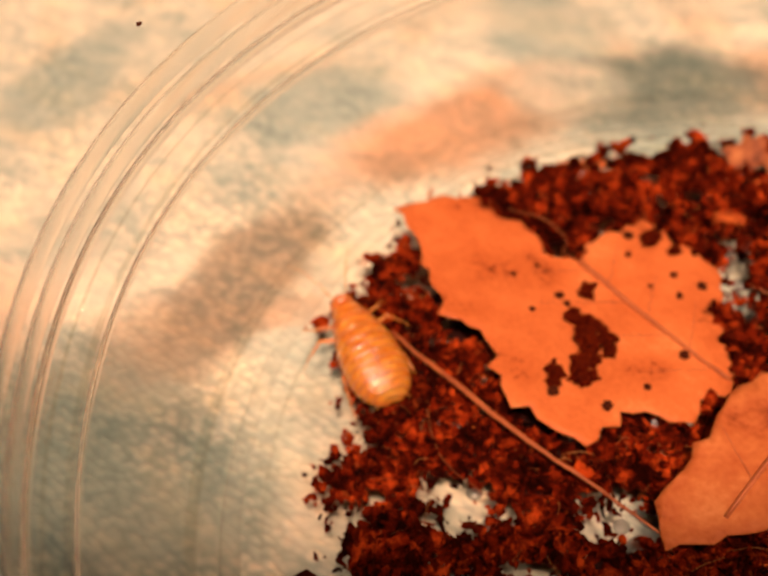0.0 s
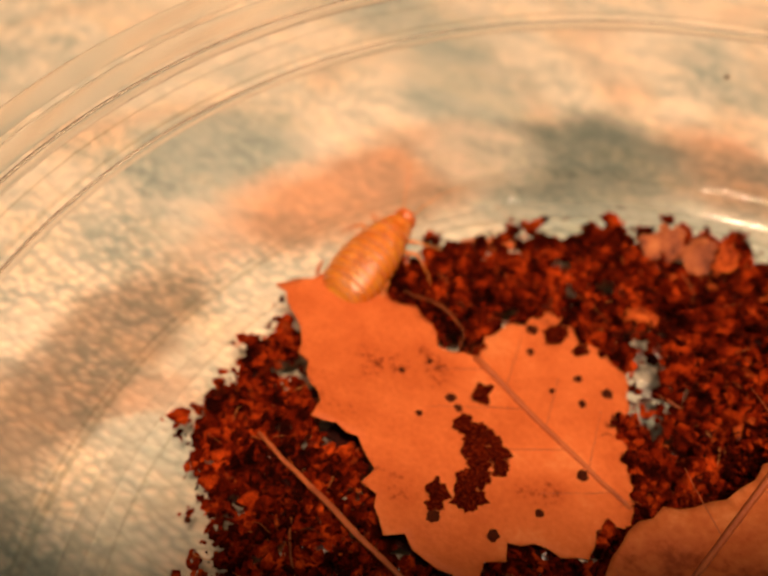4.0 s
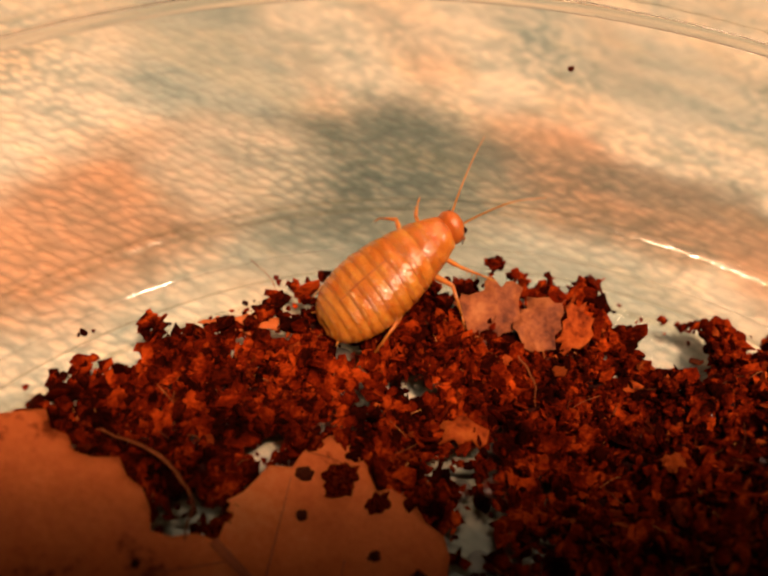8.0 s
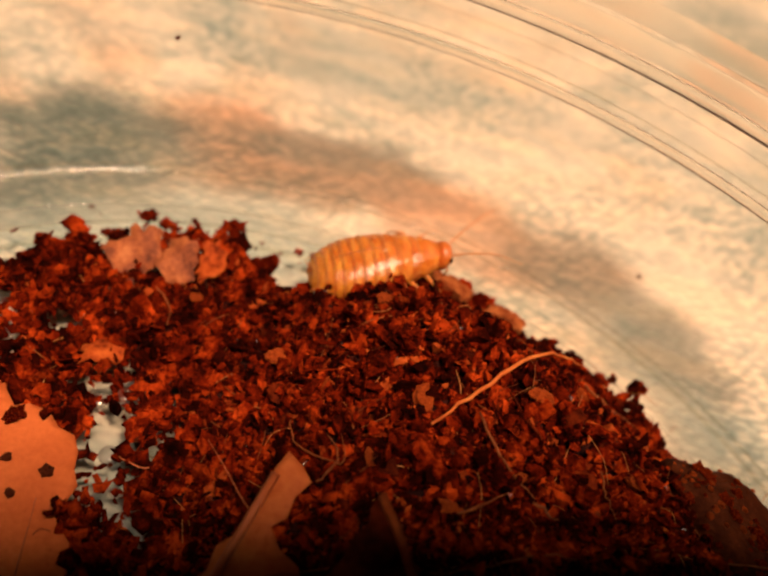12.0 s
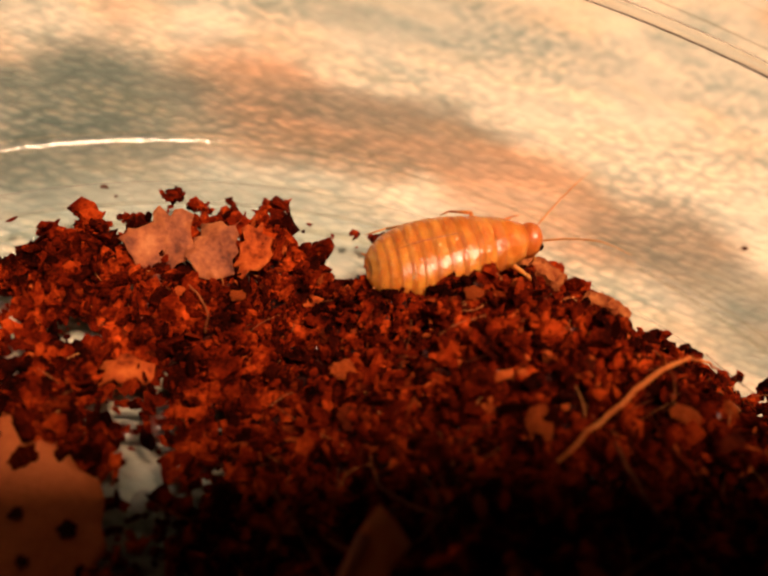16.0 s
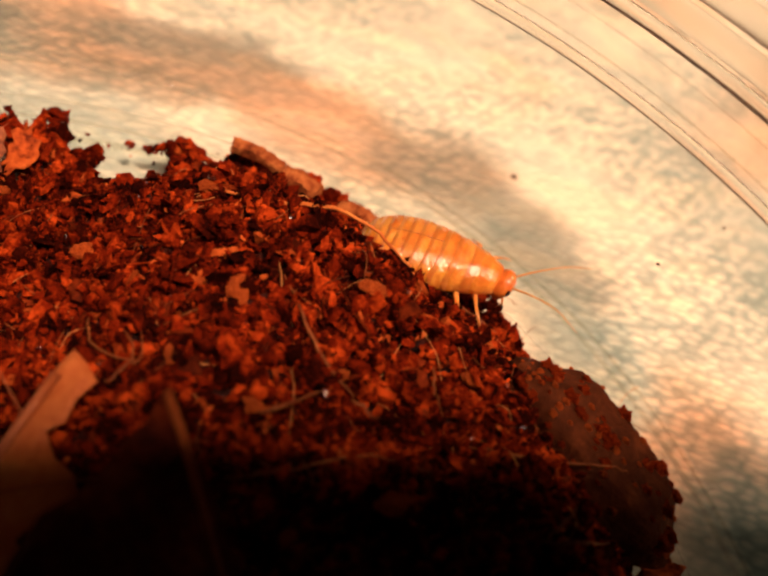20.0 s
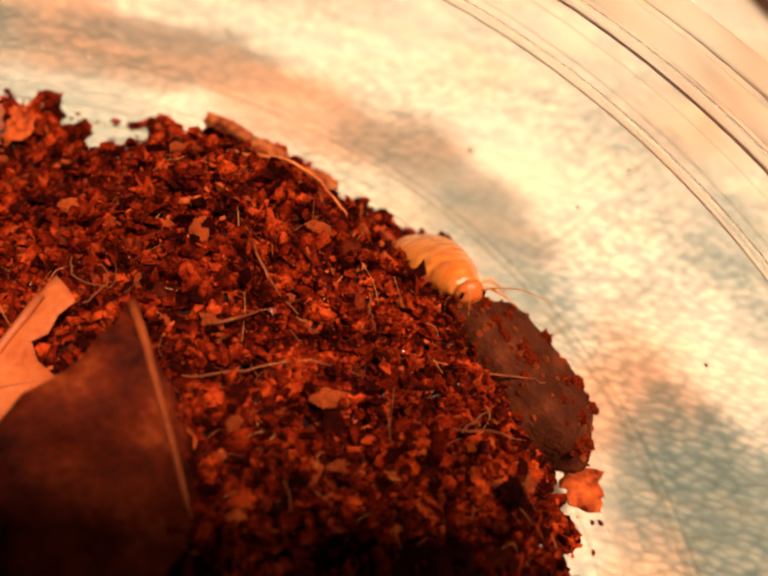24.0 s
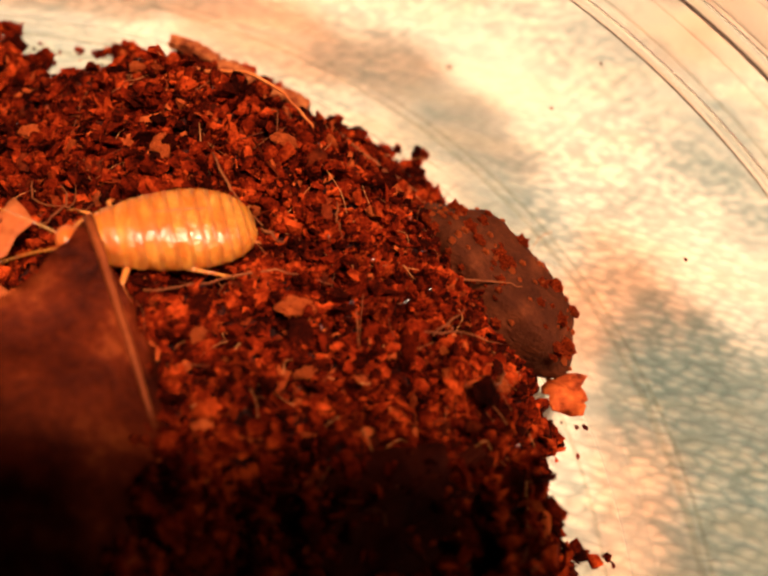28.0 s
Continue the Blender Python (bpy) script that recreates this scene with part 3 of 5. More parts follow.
def tub():
    t = empty("plastic_tub", Matrix.Translation((0, 0, 0)), "round clear plastic food tub with a ribbed wall", "tub")
    made = []
    made.append(part("base", turned([(0.001, 0.0), (5.45, 0.0), (5.45, -0.08), (0.001, -0.08)]), FLOOR_CLEAR, t, "clear plastic floor of the tub"))
    bend = [(5.45 + 0.57 * math.sin(a), 0.42 - 0.42 * math.cos(a)) for a in (radians(82) * k / 12 for k in range(13))]
    made.append(part("base_bend", turned(skin(bend[:4], 0.09)), THICK, t, "clear bend between floor and wall"))
    made.append(part("bend_edge", turned(skin(bend[3:7], 0.09)), CAUSTIC_EDGE, t, "thick edge of the bend, whitened to paint in refracted light"))
    made.append(part("upper_bend", turned(skin(bend[6:], 0.09)), THICK, t, "clear upper part of the bend"))
    r, z = bend[-1]
    ledge = [(r, z), (r + 0.006, z + 0.012), (r + 0.018, z + 0.021), (r + 0.034, z + 0.028), (r + 0.048, z + 0.036), (r + 0.056, z + 0.050), (r + 0.060, z + 0.075)]
    made.append(part("ledge", turned(skin(ledge, 0.05), 240), LEDGE, t, "fine bright ledge at the foot of the wall"))
    low = [ledge[-1]] + [(wall_r(z) + 0.04, z) for z in (0.6, 1.1, 1.7, 2.3, 2.52)]
    made.append(part("wall", turned(skin(low)), CLEAR, t))
    r, z = low[-1]
    step = [(r, z)] + [(r + 0.12 - 0.12 * math.cos(a), z + 0.12 * math.sin(a)) for a in (radians(10) * k for k in range(1, 8))]
    step += [(step[-1][0] + 0.03, step[-1][1] + 0.03), (step[-1][0] + 0.05, step[-1][1] + 0.08)]
    made.append(part("wall_step", turned(skin(step, 0.05), 240), STEP, t, "rounded clear step in the wall"))
    high = [step[-1]] + [(wall_r(z) + 0.14, z) for z in (3.2, 3.8, 4.6, 5.2)]
    made.append(part("upper_wall", turned(skin(high)), CLEAR, t))
    lip = [(wall_r(5.2) + 0.18 + 0.13 * math.cos(a), 5.22 + 0.10 * math.sin(a)) for a in (2 * math.pi * k / 10 for k in range(10))]
    made.append(part("rim", turned(lip), THICK, t, "rolled clear rim"))
    for z, w, h, mat in ((2.38, 0.020, 0.06, DEEP_RIB), (2.90, 0.024, 0.07, DEEP_RIB), (3.10, 0.016, 0.12, RIB), (3.36, 0.014, 0.12, RIB)):
        r = wall_r(z) + (0.17 if z > 2.8 else 0.07)
        prof = [(r + w * math.cos(a), z + h * math.sin(a)) for a in (2 * math.pi * k / 14 for k in range(14))]
        made.append(part("rib", turned(prof, 200), mat, t, "clear raised rib"))
    for ob in made:
        ob.visible_shadow = False


tub()


# ---------------------------------------------------------------- the soil
def height(x, y):
    r = math.hypot(x, y)
    brim = 5.5 + 0.08 * ease((x - 0.3) / 1.5) * ease((y - 2.0) / 1.0)
    bend = 0.42 * (1 - math.sqrt(max(0.0, 1 - (max(0.0, r - 5.45) / 0.57) ** 2)))
    return 0.06 + bend + 1.0 * ease((x + 0.9) / 2.4) * ease((brim - r) / 1.35)


BIG_LEAF = [(-5.42, 1.58), (-5.05, 2.02), (-4.68, 2.22), (-4.04, 2.09), (-3.62, 2.02), (-3.42, 1.76), (-2.98, 1.88), (-2.92, 2.46),
            (-2.53, 3.02), (-1.92, 2.76), (-1.46, 2.55), (-1.27, 2.1), (-1.35, 1.81), (-1.02, 1.33), (-0.84, 0.7), (-1.15, 0.53), (-1.12, 0.2),
            (-1.86, -0.05), (-2.04, -0.67), (-3.0, -0.49), (-3.39, 0.03), (-3.6, 0.21), (-4.12, 0.18), (-4.14, 0.4), (-4.46, 0.65), (-4.95, 1.26)]


def under_leaf(x, y, outline=BIG_LEAF):
    inside = False
    for (ax, ay), (bx, by) in zip(outline, outline[1:] + outline[:1]):
        if (ay > y) != (by > y) and x < ax + (y - ay) / (by - ay) * (bx - ax):
            inside = not inside
    return inside


GAPS = [(0.08, 5.05, 0.4, 0.42, 0), (-1.2, 2.65, 0.30, 0.85, 12), (-1.35, -1.1, 0.65, 0.35, 20), (-3.0, -1.7, 0.5, 0.4, 0), (-3.3, 1.9, 0.3, 0.3, 0), (-2.9, 4.5, 0.35, 0.22, 30), (-1.9, -2.2, 0.4, 0.3, 0), (-2.1, 3.75, 0.25, 0.15, 20)]


BEADS = [(-3.31, 2.84, 0.09), (-3.45, 2.61, 0.08), (-2.6, 3.06, 0.13), (-2.71, 3.82, 0.11), (-2.57, 3.68, 0.07), (-0.55, 4.71, 0.10), (-0.35, 4.48, 0.06), (-1.42, 3.02, 0.09),
         (-1.21, 3.13, 0.10), (-1.14, 2.5, 0.10), (-1.22, -1.34, 0.13), (-1.45, -1.2, 0.09), (-3.41, -0.82, 0.12), (-3.16, -1.04, 0.10), (-2.9, -1.5, 0.09), (-2.6, -1.75, 0.1), (-1.05, 2.95, 0.07)]


def cover(x, y):
    """How thickly the soil lies: below zero the tub's floor is bare."""
    r, a = math.hypot(x, y), math.degrees(math.atan2(y, x))
    edge = 5.30 + 0.42 * ease(x / 1.5) * ease((y - 2.2) / 1.0)
    if x < 0 and y < -0.4:
        edge = 5.22 - 0.65 * ease((-0.4 - y) / 0.9)
    elif x > 0 and y < 2.2:
        edge = 5.15 - 0.25 * ease((2.2 - y) / 2.5)
    c = (edge - r) * 1.6 + 0.6 * fuzz(x, y, 1.7, 7.0) + 0.6 * fuzz(x, y, 4.5, 2.0) + 0.4 * fuzz(x, y, 10.0, 6.0)
    thin = ease((0.3 - x) / 1.2)
    c = min(c, 0.9 - thin * 0.60 + 0.9 * fuzz(x, y, 2.2, 11.0) * thin + 0.75 * fuzz(x, y, 6.0, 5.0) * thin + 0.35 * fuzz(x, y, 12.0, 3.0) * thin)
    for gx, gy, gr in BEADS:
        c = min(c, (math.hypot(x - gx, y - gy) / (0.7 * gr + 0.02) - 1.0) * 0.5)
    for gx, gy, ga, gb, turn in GAPS:
        ca, sa = math.cos(radians(turn)), math.sin(radians(turn))
        u, v = (x - gx) * ca + (y - gy) * sa, -(x - gx) * sa + (y - gy) * ca
        d = math.hypot(u / ga, v / gb) + 0.3 * fuzz(x, y, 5.0, 9.0)
        c = min(c, (d - 1.0) * 0.9)
    return c


def ground(x, y):
    """The top of the soil."""
    c = max(cover(x, y), 0.0)
    if under_leaf(x, y):
        return 0.05
    return height(x, y) * min(1.0, 0.35 + c * 1.6) + (0.07 * fuzz(x, y, 2.6, 4.0) + 0.17 * fuzz(x, y, 5.0, 8.0) + 0.07 * fuzz(x, y, 11.0, 1.0)) * min(1.0, 0.3 + c)


def soil():
    root = tagged(new("soil"), "moist dark red-brown coconut fibre soil heaped in the tub", "soil", kind="stuff")
    step, n = 0.06, 96
    bm = bmesh.new()
    verts = {}
    for i in range(-n, n + 1):
        for j in range(-n, n + 1):
            x, y = i * step, j * step
            if math.hypot(x, y) < 5.75 and cover(x, y) > 0.0:
                verts[i, j] = bm.verts.new(Vector((x, y, max(0.012, ground(x, y) - 0.03))) * CM)
    for (i, j), v in verts.items():
        quad = [verts.get(k) for k in ((i, j), (i + 1, j), (i + 1, j + 1), (i, j + 1))]
        if all(quad):
            bm.faces.new(quad)
    part("soil_bed", bm, SOIL, root)
    rng = np.random.default_rng(5)
    t = (1 + 5 ** 0.5) / 2
    ico = np.array([(-1, t, 0), (1, t, 0), (-1, -t, 0), (1, -t, 0), (0, -1, t), (0, 1, t), (0, -1, -t), (0, 1, -t), (t, 0, -1), (t, 0, 1), (-t, 0, -1), (-t, 0, 1)]) / 1.9
    tri = np.array([(0, 11, 5), (0, 5, 1), (0, 1, 7), (0, 7, 10), (0, 10, 11), (1, 5, 9), (5, 11, 4), (11, 10, 2), (10, 7, 6), (7, 1, 8), (3, 9, 4), (3, 4, 2), (3, 2, 6), (3, 6, 8), (3, 8, 9), (4, 9, 5), (2, 4, 11), (6, 2, 10), (8, 6, 7), (9, 8, 1)])

    def scatter(name, count, sizes, flat, mat, lift, region, label="", stretch=(0.3, 1.5)):
        spots = []
        while len(spots) < count:
            x, y = rng.uniform(-5.6, 5.6, 2)
            c = cover(x, y)
            if math.hypot(x, y) > 5.72 or not region(x, y, c) or under_leaf(x, y):
                continue
            spots.append((x, y, max(ground(x, y), 0.0) if c > 0 else height(x, y) - 0.06 if math.hypot(x, y) > 5.45 else 0.0))
        spots = np.array(spots)
        size = rng.uniform(*sizes, (count, 1, 1)) * rng.uniform(*stretch, (count, 1, 3)) * np.array([1, 1, flat])
        shape = ico[None] * (1 + rng.uniform(-0.55, 0.5, (count, 12, 1))) * size
        q = rng.normal(size=(count, 4))
        if flat < 0.5:
            q[:, 1:3] *= 0.35
        q /= np.linalg.norm(q, axis=1, keepdims=True)
        w, a, b, c = q.T
        rot = np.stack([np.stack([1 - 2 * (b * b + c * c), 2 * (a * b - c * w), 2 * (a * c + b * w)], -1),
                        np.stack([2 * (a * b + c * w), 1 - 2 * (a * a + c * c), 2 * (b * c - a * w)], -1),
                        np.stack([2 * (a * c - b * w), 2 * (b * c + a * w), 1 - 2 * (a * a + b * b)], -1)], 1)
        shape = np.einsum("nij,nkj->nki", rot, shape)
        low = -shape[:, :, 2].min(1)
        spots[:, 2] += np.where(spots[:, 2] < 0.05, low, low * lift * rng.uniform(0.1, 1.0, count))
        co = (shape + spots[:, None]).reshape(-1, 3) * CM
        faces = (tri[None] + 12 * np.arange(count)[:, None, None]).reshape(-1, 3)
        me = bpy.data.meshes.new(name)
        me.vertices.add(len(co))
        me.vertices.foreach_set("co", co.ravel())
        me.loops.add(faces.size)
        me.loops.foreach_set("vertex_index", faces.ravel())
        me.polygons.add(len(faces))
        me.polygons.foreach_set("loop_start", np.arange(0, faces.size, 3))
        me.update(calc_edges=True)
        ob = mesh_part(name, me, mat, root, label, smooth=False)
        tagged(ob, kind="stuff")
        return ob

    thick_part = lambda x, y, c: c > 0.02
    scatter("fine_crumbs", 40000, (0.018, 0.042), 0.8, CRUMB, 0.6, lambda x, y, c: c > -0.05 or (c > -0.4 and rng.random() < 0.10))
    scatter("wet_crumbs", 3500, (0.015, 0.04), 0.8, WET, 1.2, thick_part, "wet glinting grains in the soil")
    scatter("floor_crumbs", 900, (0.02, 0.075), 0.7, CRUMB, 1.0, lambda x, y, c: -0.6 < c < 0.0 and math.hypot(x, y) < 4.7)
    scatter("crumbs", 11000, (0.03, 0.065), 0.8, CRUMB, 0.7, thick_part)
    scatter("edge_crumbs", 5200, (0.03, 0.075), 0.85, CRUMB, 1.4, lambda x, y, c: 0.0 < c < 0.45)
    scatter("flakes", 2600, (0.03, 0.085), 0.3, FLAKE, 0.8, lambda x, y, c: c > 0.05 and (x > -0.5 or rng.random() < 0.35), "orange-brown fibre flakes in the soil")
    scatter("coir_bits", 4500, (0.012, 0.022), 1.0, CRUMB, 1.6, thick_part, "short bits of coir pith in the soil", (0.5, 5.0))
    scatter("dark_flakes", 5000, (0.035, 0.09), 0.28, CRUMB, 1.3, thick_part, "thin dark red flakes in the soil", (0.4, 1.6))
    scatter("edge_shards", 1500, (0.04, 0.09), 0.4, CRUMB, 2.2, lambda x, y, c: -0.02 < c < 0.3, "loose shards at the soil's edge", (0.3, 1.7))
    # loose clumps of crumbs stuck together, heaped unevenly
    kinds = []
    for k in range(10):
        spots, shapes, faces = [np.zeros(3)], [], []
        for j in range(12):
            r = rng.uniform(0.2, 0.45)
            d = rng.normal(size=3)
            o = spots[rng.integers(len(spots))] + d / np.linalg.norm(d) * r * 1.15
            o *= min(1.0, 0.9 / max(np.linalg.norm(o), 1e-6))
            spots.append(o)
            shapes.append(o + r * ico * rng.uniform(0.55, 1.3, (12, 1)) * rng.uniform(0.4, 1.4, 3))
            faces.append(tri + 12 * j)
        kinds.append((np.concatenate(shapes), np.concatenate(faces)))
    co, tris, base, made = [], [], 0, 0
    while made < 1900:
        x, y = rng.uniform(-5.2, 5.3), rng.uniform(-2.6, 5.5)
        c = cover(x, y)
        loose = -0.3 < c < 0.05 and rng.random() < 0.16
        if (c < 0.05 and not loose) or math.hypot(x, y) > 5.66 or under_leaf(x, y) or (x < 0 and c >= 0.05 and (y < 0 or rng.random() < 0.4)):
            continue
        made += 1
        v, f = kinds[made % 10]
        size = rng.uniform(0.05, 0.12) * (1.25 if c < 0.35 else 1.0)
        turn = np.array(Matrix.Rotation(rng.uniform(0, 6.28), 3, Vector(rng.normal(size=3)).normalized()))
        lift = size * 0.8 if loose else max(ground(x, y), 0.03) + size * rng.uniform(0.15, 1.0 if c < 0.35 else 0.7)
        co.append((v @ turn.T * size * np.array([1, 1, 0.85]) + np.array([x, y, lift])) * CM)
        tris.append(f + base)
        base += len(v)
    me = bpy.data.meshes.new("soil_clumps")
    me.from_pydata(np.concatenate(co).tolist(), [], np.concatenate(tris).tolist())
    tagged(mesh_part("soil_clumps", me, CRUMB, root, smooth=False), kind="stuff")
    # fine coir hairs, bent
    bm = bmesh.new()
    r2 = random.Random(8)
    made = 0
    while made < 480:
        x, y = r2.uniform(-5, 5.2), r2.uniform(-3, 5.2)
        if cover(x, y) < 0.1 or under_leaf(x, y):
            continue
        made += 1
        a, length = r2.uniform(0, 6.3), r2.uniform(0.15, 0.5)
        mid = (x + 0.5 * length * math.cos(a) + r2.uniform(-0.06, 0.06), y + 0.5 * length * math.sin(a) + r2.uniform(-0.06, 0.06))
        end = (x + length * math.cos(a), y + length * math.sin(a))
        pts = [Vector((px, py, max(ground(px, py), 0.0) + dz)) for (px, py), dz in (((x, y), 0.03), (mid, r2.uniform(0.05, 0.14)), (end, r2.uniform(0.03, 0.12)))]
        pts = curve_points(pts, 3)
        rings = [[bm.verts.new(p * CM) for p in ring] for ring in tube_rings(pts, [0.004] * len(pts), 3)]
        for p, q in zip(rings, rings[1:]):
            for k in range(3):
                bm.faces.new((p[k], p[(k + 1) % 3], q[(k + 1) % 3], q[k]))
    tagged(part("coir_hairs", bm, HAIR, root, "fine pale coir hairs in the soil"), kind="stuff")
    return root


SOIL_ROOT = soil()


def lump_mesh(name, seed, material, rough=0.3, sub=2):
    rng = random.Random(seed)
    bm = bmesh.new()
    bmesh.ops.create_icosphere(bm, subdivisions=sub, radius=1.0)
    o = Vector((seed * 3.7, seed * 1.3, 0))
    for v in bm.verts:
        d = v.co.normalized()
        v.co = d * (1 + rough * noise.noise(d * 1.6 + o) * 1.6 + 0.9 * rough * noise.noise(d * 4.0 + o))
    bmesh.ops.scale(bm, vec=(CM, CM, CM), verts=bm.verts)
    me = bpy.data.meshes.new(name)
    bm.to_mesh(me)
    bm.free()
    me.materials.append(material)
    return me


def clump_mesh(name, seed, material, count=14):
    """Crumbs stuck together in a loose clump, about one unit in radius."""
    rng = random.Random(seed)
    bm = bmesh.new()
    spots = [Vector((0, 0, 0))]
    for k in range(count):
        r = rng.uniform(0.22, 0.48)
        o = rng.choice(spots) + Vector((rng.gauss(0, 1), rng.gauss(0, 1), rng.gauss(0, 0.8))).normalized() * r * 1.1
        if o.length > 0.85:
            o *= 0.85 / o.length
        spots.append(o)
        ball = bmesh.ops.create_icosphere(bm, subdivisions=1, radius=1.0)["verts"]
        flat = Vector((rng.uniform(0.7, 1.2), rng.uniform(0.7, 1.2), rng.uniform(0.5, 1.0)))
        for v in ball:
            v.co = o + r * Vector([a * b for a, b in zip(v.co, flat)]) * rng.uniform(0.7, 1.2)
    bmesh.ops.scale(bm, vec=(CM, CM, CM), verts=bm.verts)
    me = bpy.data.meshes.new(name)
    bm.to_mesh(me)
    bm.free()
    me.materials.append(material)
    return me


def clods():
    """Larger clods of soil, each a piece of its own."""
    rng = random.Random(21)
    meshes = [clump_mesh("clod", s, CRUMB) for s in range(12)]
    made = 0
    while made < 290:
        x, y = rng.uniform(-5.2, 5.2), rng.uniform(-2.5, 5.2)
        c = cover(x, y)
        if c < 0.02 or (c > 0.4 and rng.random() < 0.55) or under_leaf(x, y):
            continue
        made += 1
        s = rng.uniform(0.08, 0.17)
        ob = new("clod", meshes[made % 12])
        ob.parent = SOIL_ROOT
        z = max(ground(x, y), 0.02) + s * rng.uniform(0.2, 0.75)
        ob.matrix_basis = pose(x * CM, y * CM, z * CM, rng.uniform(0, 360), rng.uniform(0, 360), rng.uniform(0, 360)) @ Matrix.Diagonal((s, s * rng.uniform(0.6, 1), s * rng.uniform(0.5, 0.9), 1))


clods()


# ---------------------------------------------------------------- leaves
def leaf(name, outline, rise, material, label, jag=0.045, cell=0.12, seed=1, midrib=None, side_veins=0, group="", vein=None):
    """A dry leaf from the corners of its outline; rise(x, y) gives its height."""
    rng = random.Random(seed)
    pts = []
    for i, a in enumerate(outline):
        b = outline[(i + 1) % len(outline)]
        a, b = Vector(a), Vector(b)
        d = b - a
        n = max(1, int(d.length / (0.13 if cell > 0.09 else 0.055)))
        for k in range(n):
            p = a + d * (k / n)
            if k:
                p += Vector((-d.y, d.x)).normalized() * (rng.uniform(-jag, jag) if rng.random() < 0.75 else 2.2 * jag * rng.choice((-0.6, 1.0)))
            pts.append(p)
    nb = len(pts)
    lo = [min(p[k] for p in pts) for k in (0, 1)]
    hi = [max(p[k] for p in pts) for k in (0, 1)]
    inner = []
    x = lo[0]
    while x < hi[0]:
        y = lo[1]
        while y < hi[1]:
            inner.append(Vector((x + rng.uniform(-0.03, 0.03), y + rng.uniform(-0.03, 0.03))))
            y += cell
        x += cell
    vs, _, fs, *_ = geometry.delaunay_2d_cdt(pts + inner, [], [list(range(nb))], 1, 1e-4)
    bm = bmesh.new()
    made = [bm.verts.new(Vector((v.x, v.y, rise(v.x, v.y) + 0.022 * fuzz(v.x, v.y, 2.4, seed) + 0.012 * fuzz(v.x, v.y, 6.5, seed))) * CM) for v in vs]
    for f in fs:
        try:
            bm.faces.new([made[k] for k in f])
        except ValueError:
            pass
    loose = [v for v in bm.verts if not v.link_faces]
    bmesh.ops.delete(bm, geom=loose, context="VERTS")
    bmesh.ops.recalc_face_normals(bm, faces=bm.faces)
    if sum(f.normal.z for f in bm.faces) < 0:
        bmesh.ops.reverse_faces(bm, faces=bm.faces)
    root = empty(name, Matrix.Identity(4), label, "leaf", group)
    blade = part("blade", bm, material, root)
    thick = blade.modifiers.new("thickness", "SOLIDIFY")
    thick.thickness, thick.offset = 0.00016, -1
    if midrib:
        a, b = Vector(midrib[0]), Vector(midrib[1])

        def rib(p, q, r0, r1, name):
            n = 12
            line = [p.lerp(q, k / n) for k in range(n + 1)]
            line = [Vector((v.x, v.y, rise(v.x, v.y) + 0.022 * fuzz(v.x, v.y, 2.4, seed) + 0.012 * fuzz(v.x, v.y, 6.5, seed) + 0.3 * r0)) for v in line]
            part(name, tube(line, [r0 + (r1 - r0) * k / n for k in range(n + 1)], 6), vein or VEIN, root)

        rib(a, b, 0.040, 0.022, "midrib")
        d = b - a
        for k in range(side_veins):
            s = a + d * ((k + 0.6) / (side_veins + 0.4))
            side = Vector((-d.y, d.x)).normalized() * (1 if k % 2 else -1)
            e = s + (side * 0.85 - d.normalized() * 0.55).normalized() * rng.uniform(0.7, 1.1)
            rib(s, e, 0.007, 0.003, "side_vein")
    return root


def rise_one(x, y):
    return max(0.12, 0.27 - 0.06 * (x + 3) - 0.065 * (y - 1) + 0.05 * math.sin(1.3 * x + 0.6 * y))


leaf("dry_leaf", BIG_LEAF,
     rise_one, LEAF, "torn orange-brown dry leaf lying on the soil", 0.05, 0.12, 3, ((-3.0, 1.86), (-0.92, 0.92)), 7, "dry leaves")

leaf("dry_leaf", [(0.36, 2.3), (0.58, 2.07), (0.46, 1.77), (0.36, 1.69), (0.62, 1.42), (0.75, 0.87), (0.6, 0.3), (0.25, -0.4), (-0.4, -1.0), (-1.0, -1.42),
                  (-1.24, -1.0), (-1.05, -0.4), (-0.85, 0.55), (-0.55, 0.8), (-0.2, 1.05), (-0.02, 1.32), (0.14, 1.62)],
     lambda x, y: 0.66 + 0.13 * y + 0.13 * x + 0.06 * math.sin(2.2 * x), TAN_LEAF, "tan dry leaf with a pointed lobe resting on the soil", 0.03, 0.12, 5, ((0.3, 2.1), (-0.6, -0.9)), 5, "dry leaves")


def rise_three(x, y):
    bend = max(0.0, x - 1.25)
    return 1.40 + 0.03 * y - 0.75 * bend * bend - 0.05 * max(0.0, 0.9 - x) + 0.06 * fuzz(x, y, 2.3, 5.5) + 0.03 * fuzz(x, y, 6.0, 2.5)


leaf("dry_leaf", [(1.08, 1.9), (1.3, 1.5), (1.56, 1.21), (1.8, 0.8), (1.93, 0.25), (2.0, -0.4), (1.7, -0.9), (1.1, -0.8), (0.6, -0.3), (0.48, 0.4), (0.58, 0.95), (0.78, 1.15), (0.92, 1.5)],
     rise_three, BROWN_LEAF, "curled dark brown leaf over the soil", 0.03, 0.11, 9, ((1.08, 1.86), (1.86, 0.4)), 0, "dry leaves", BROWN_VEIN)

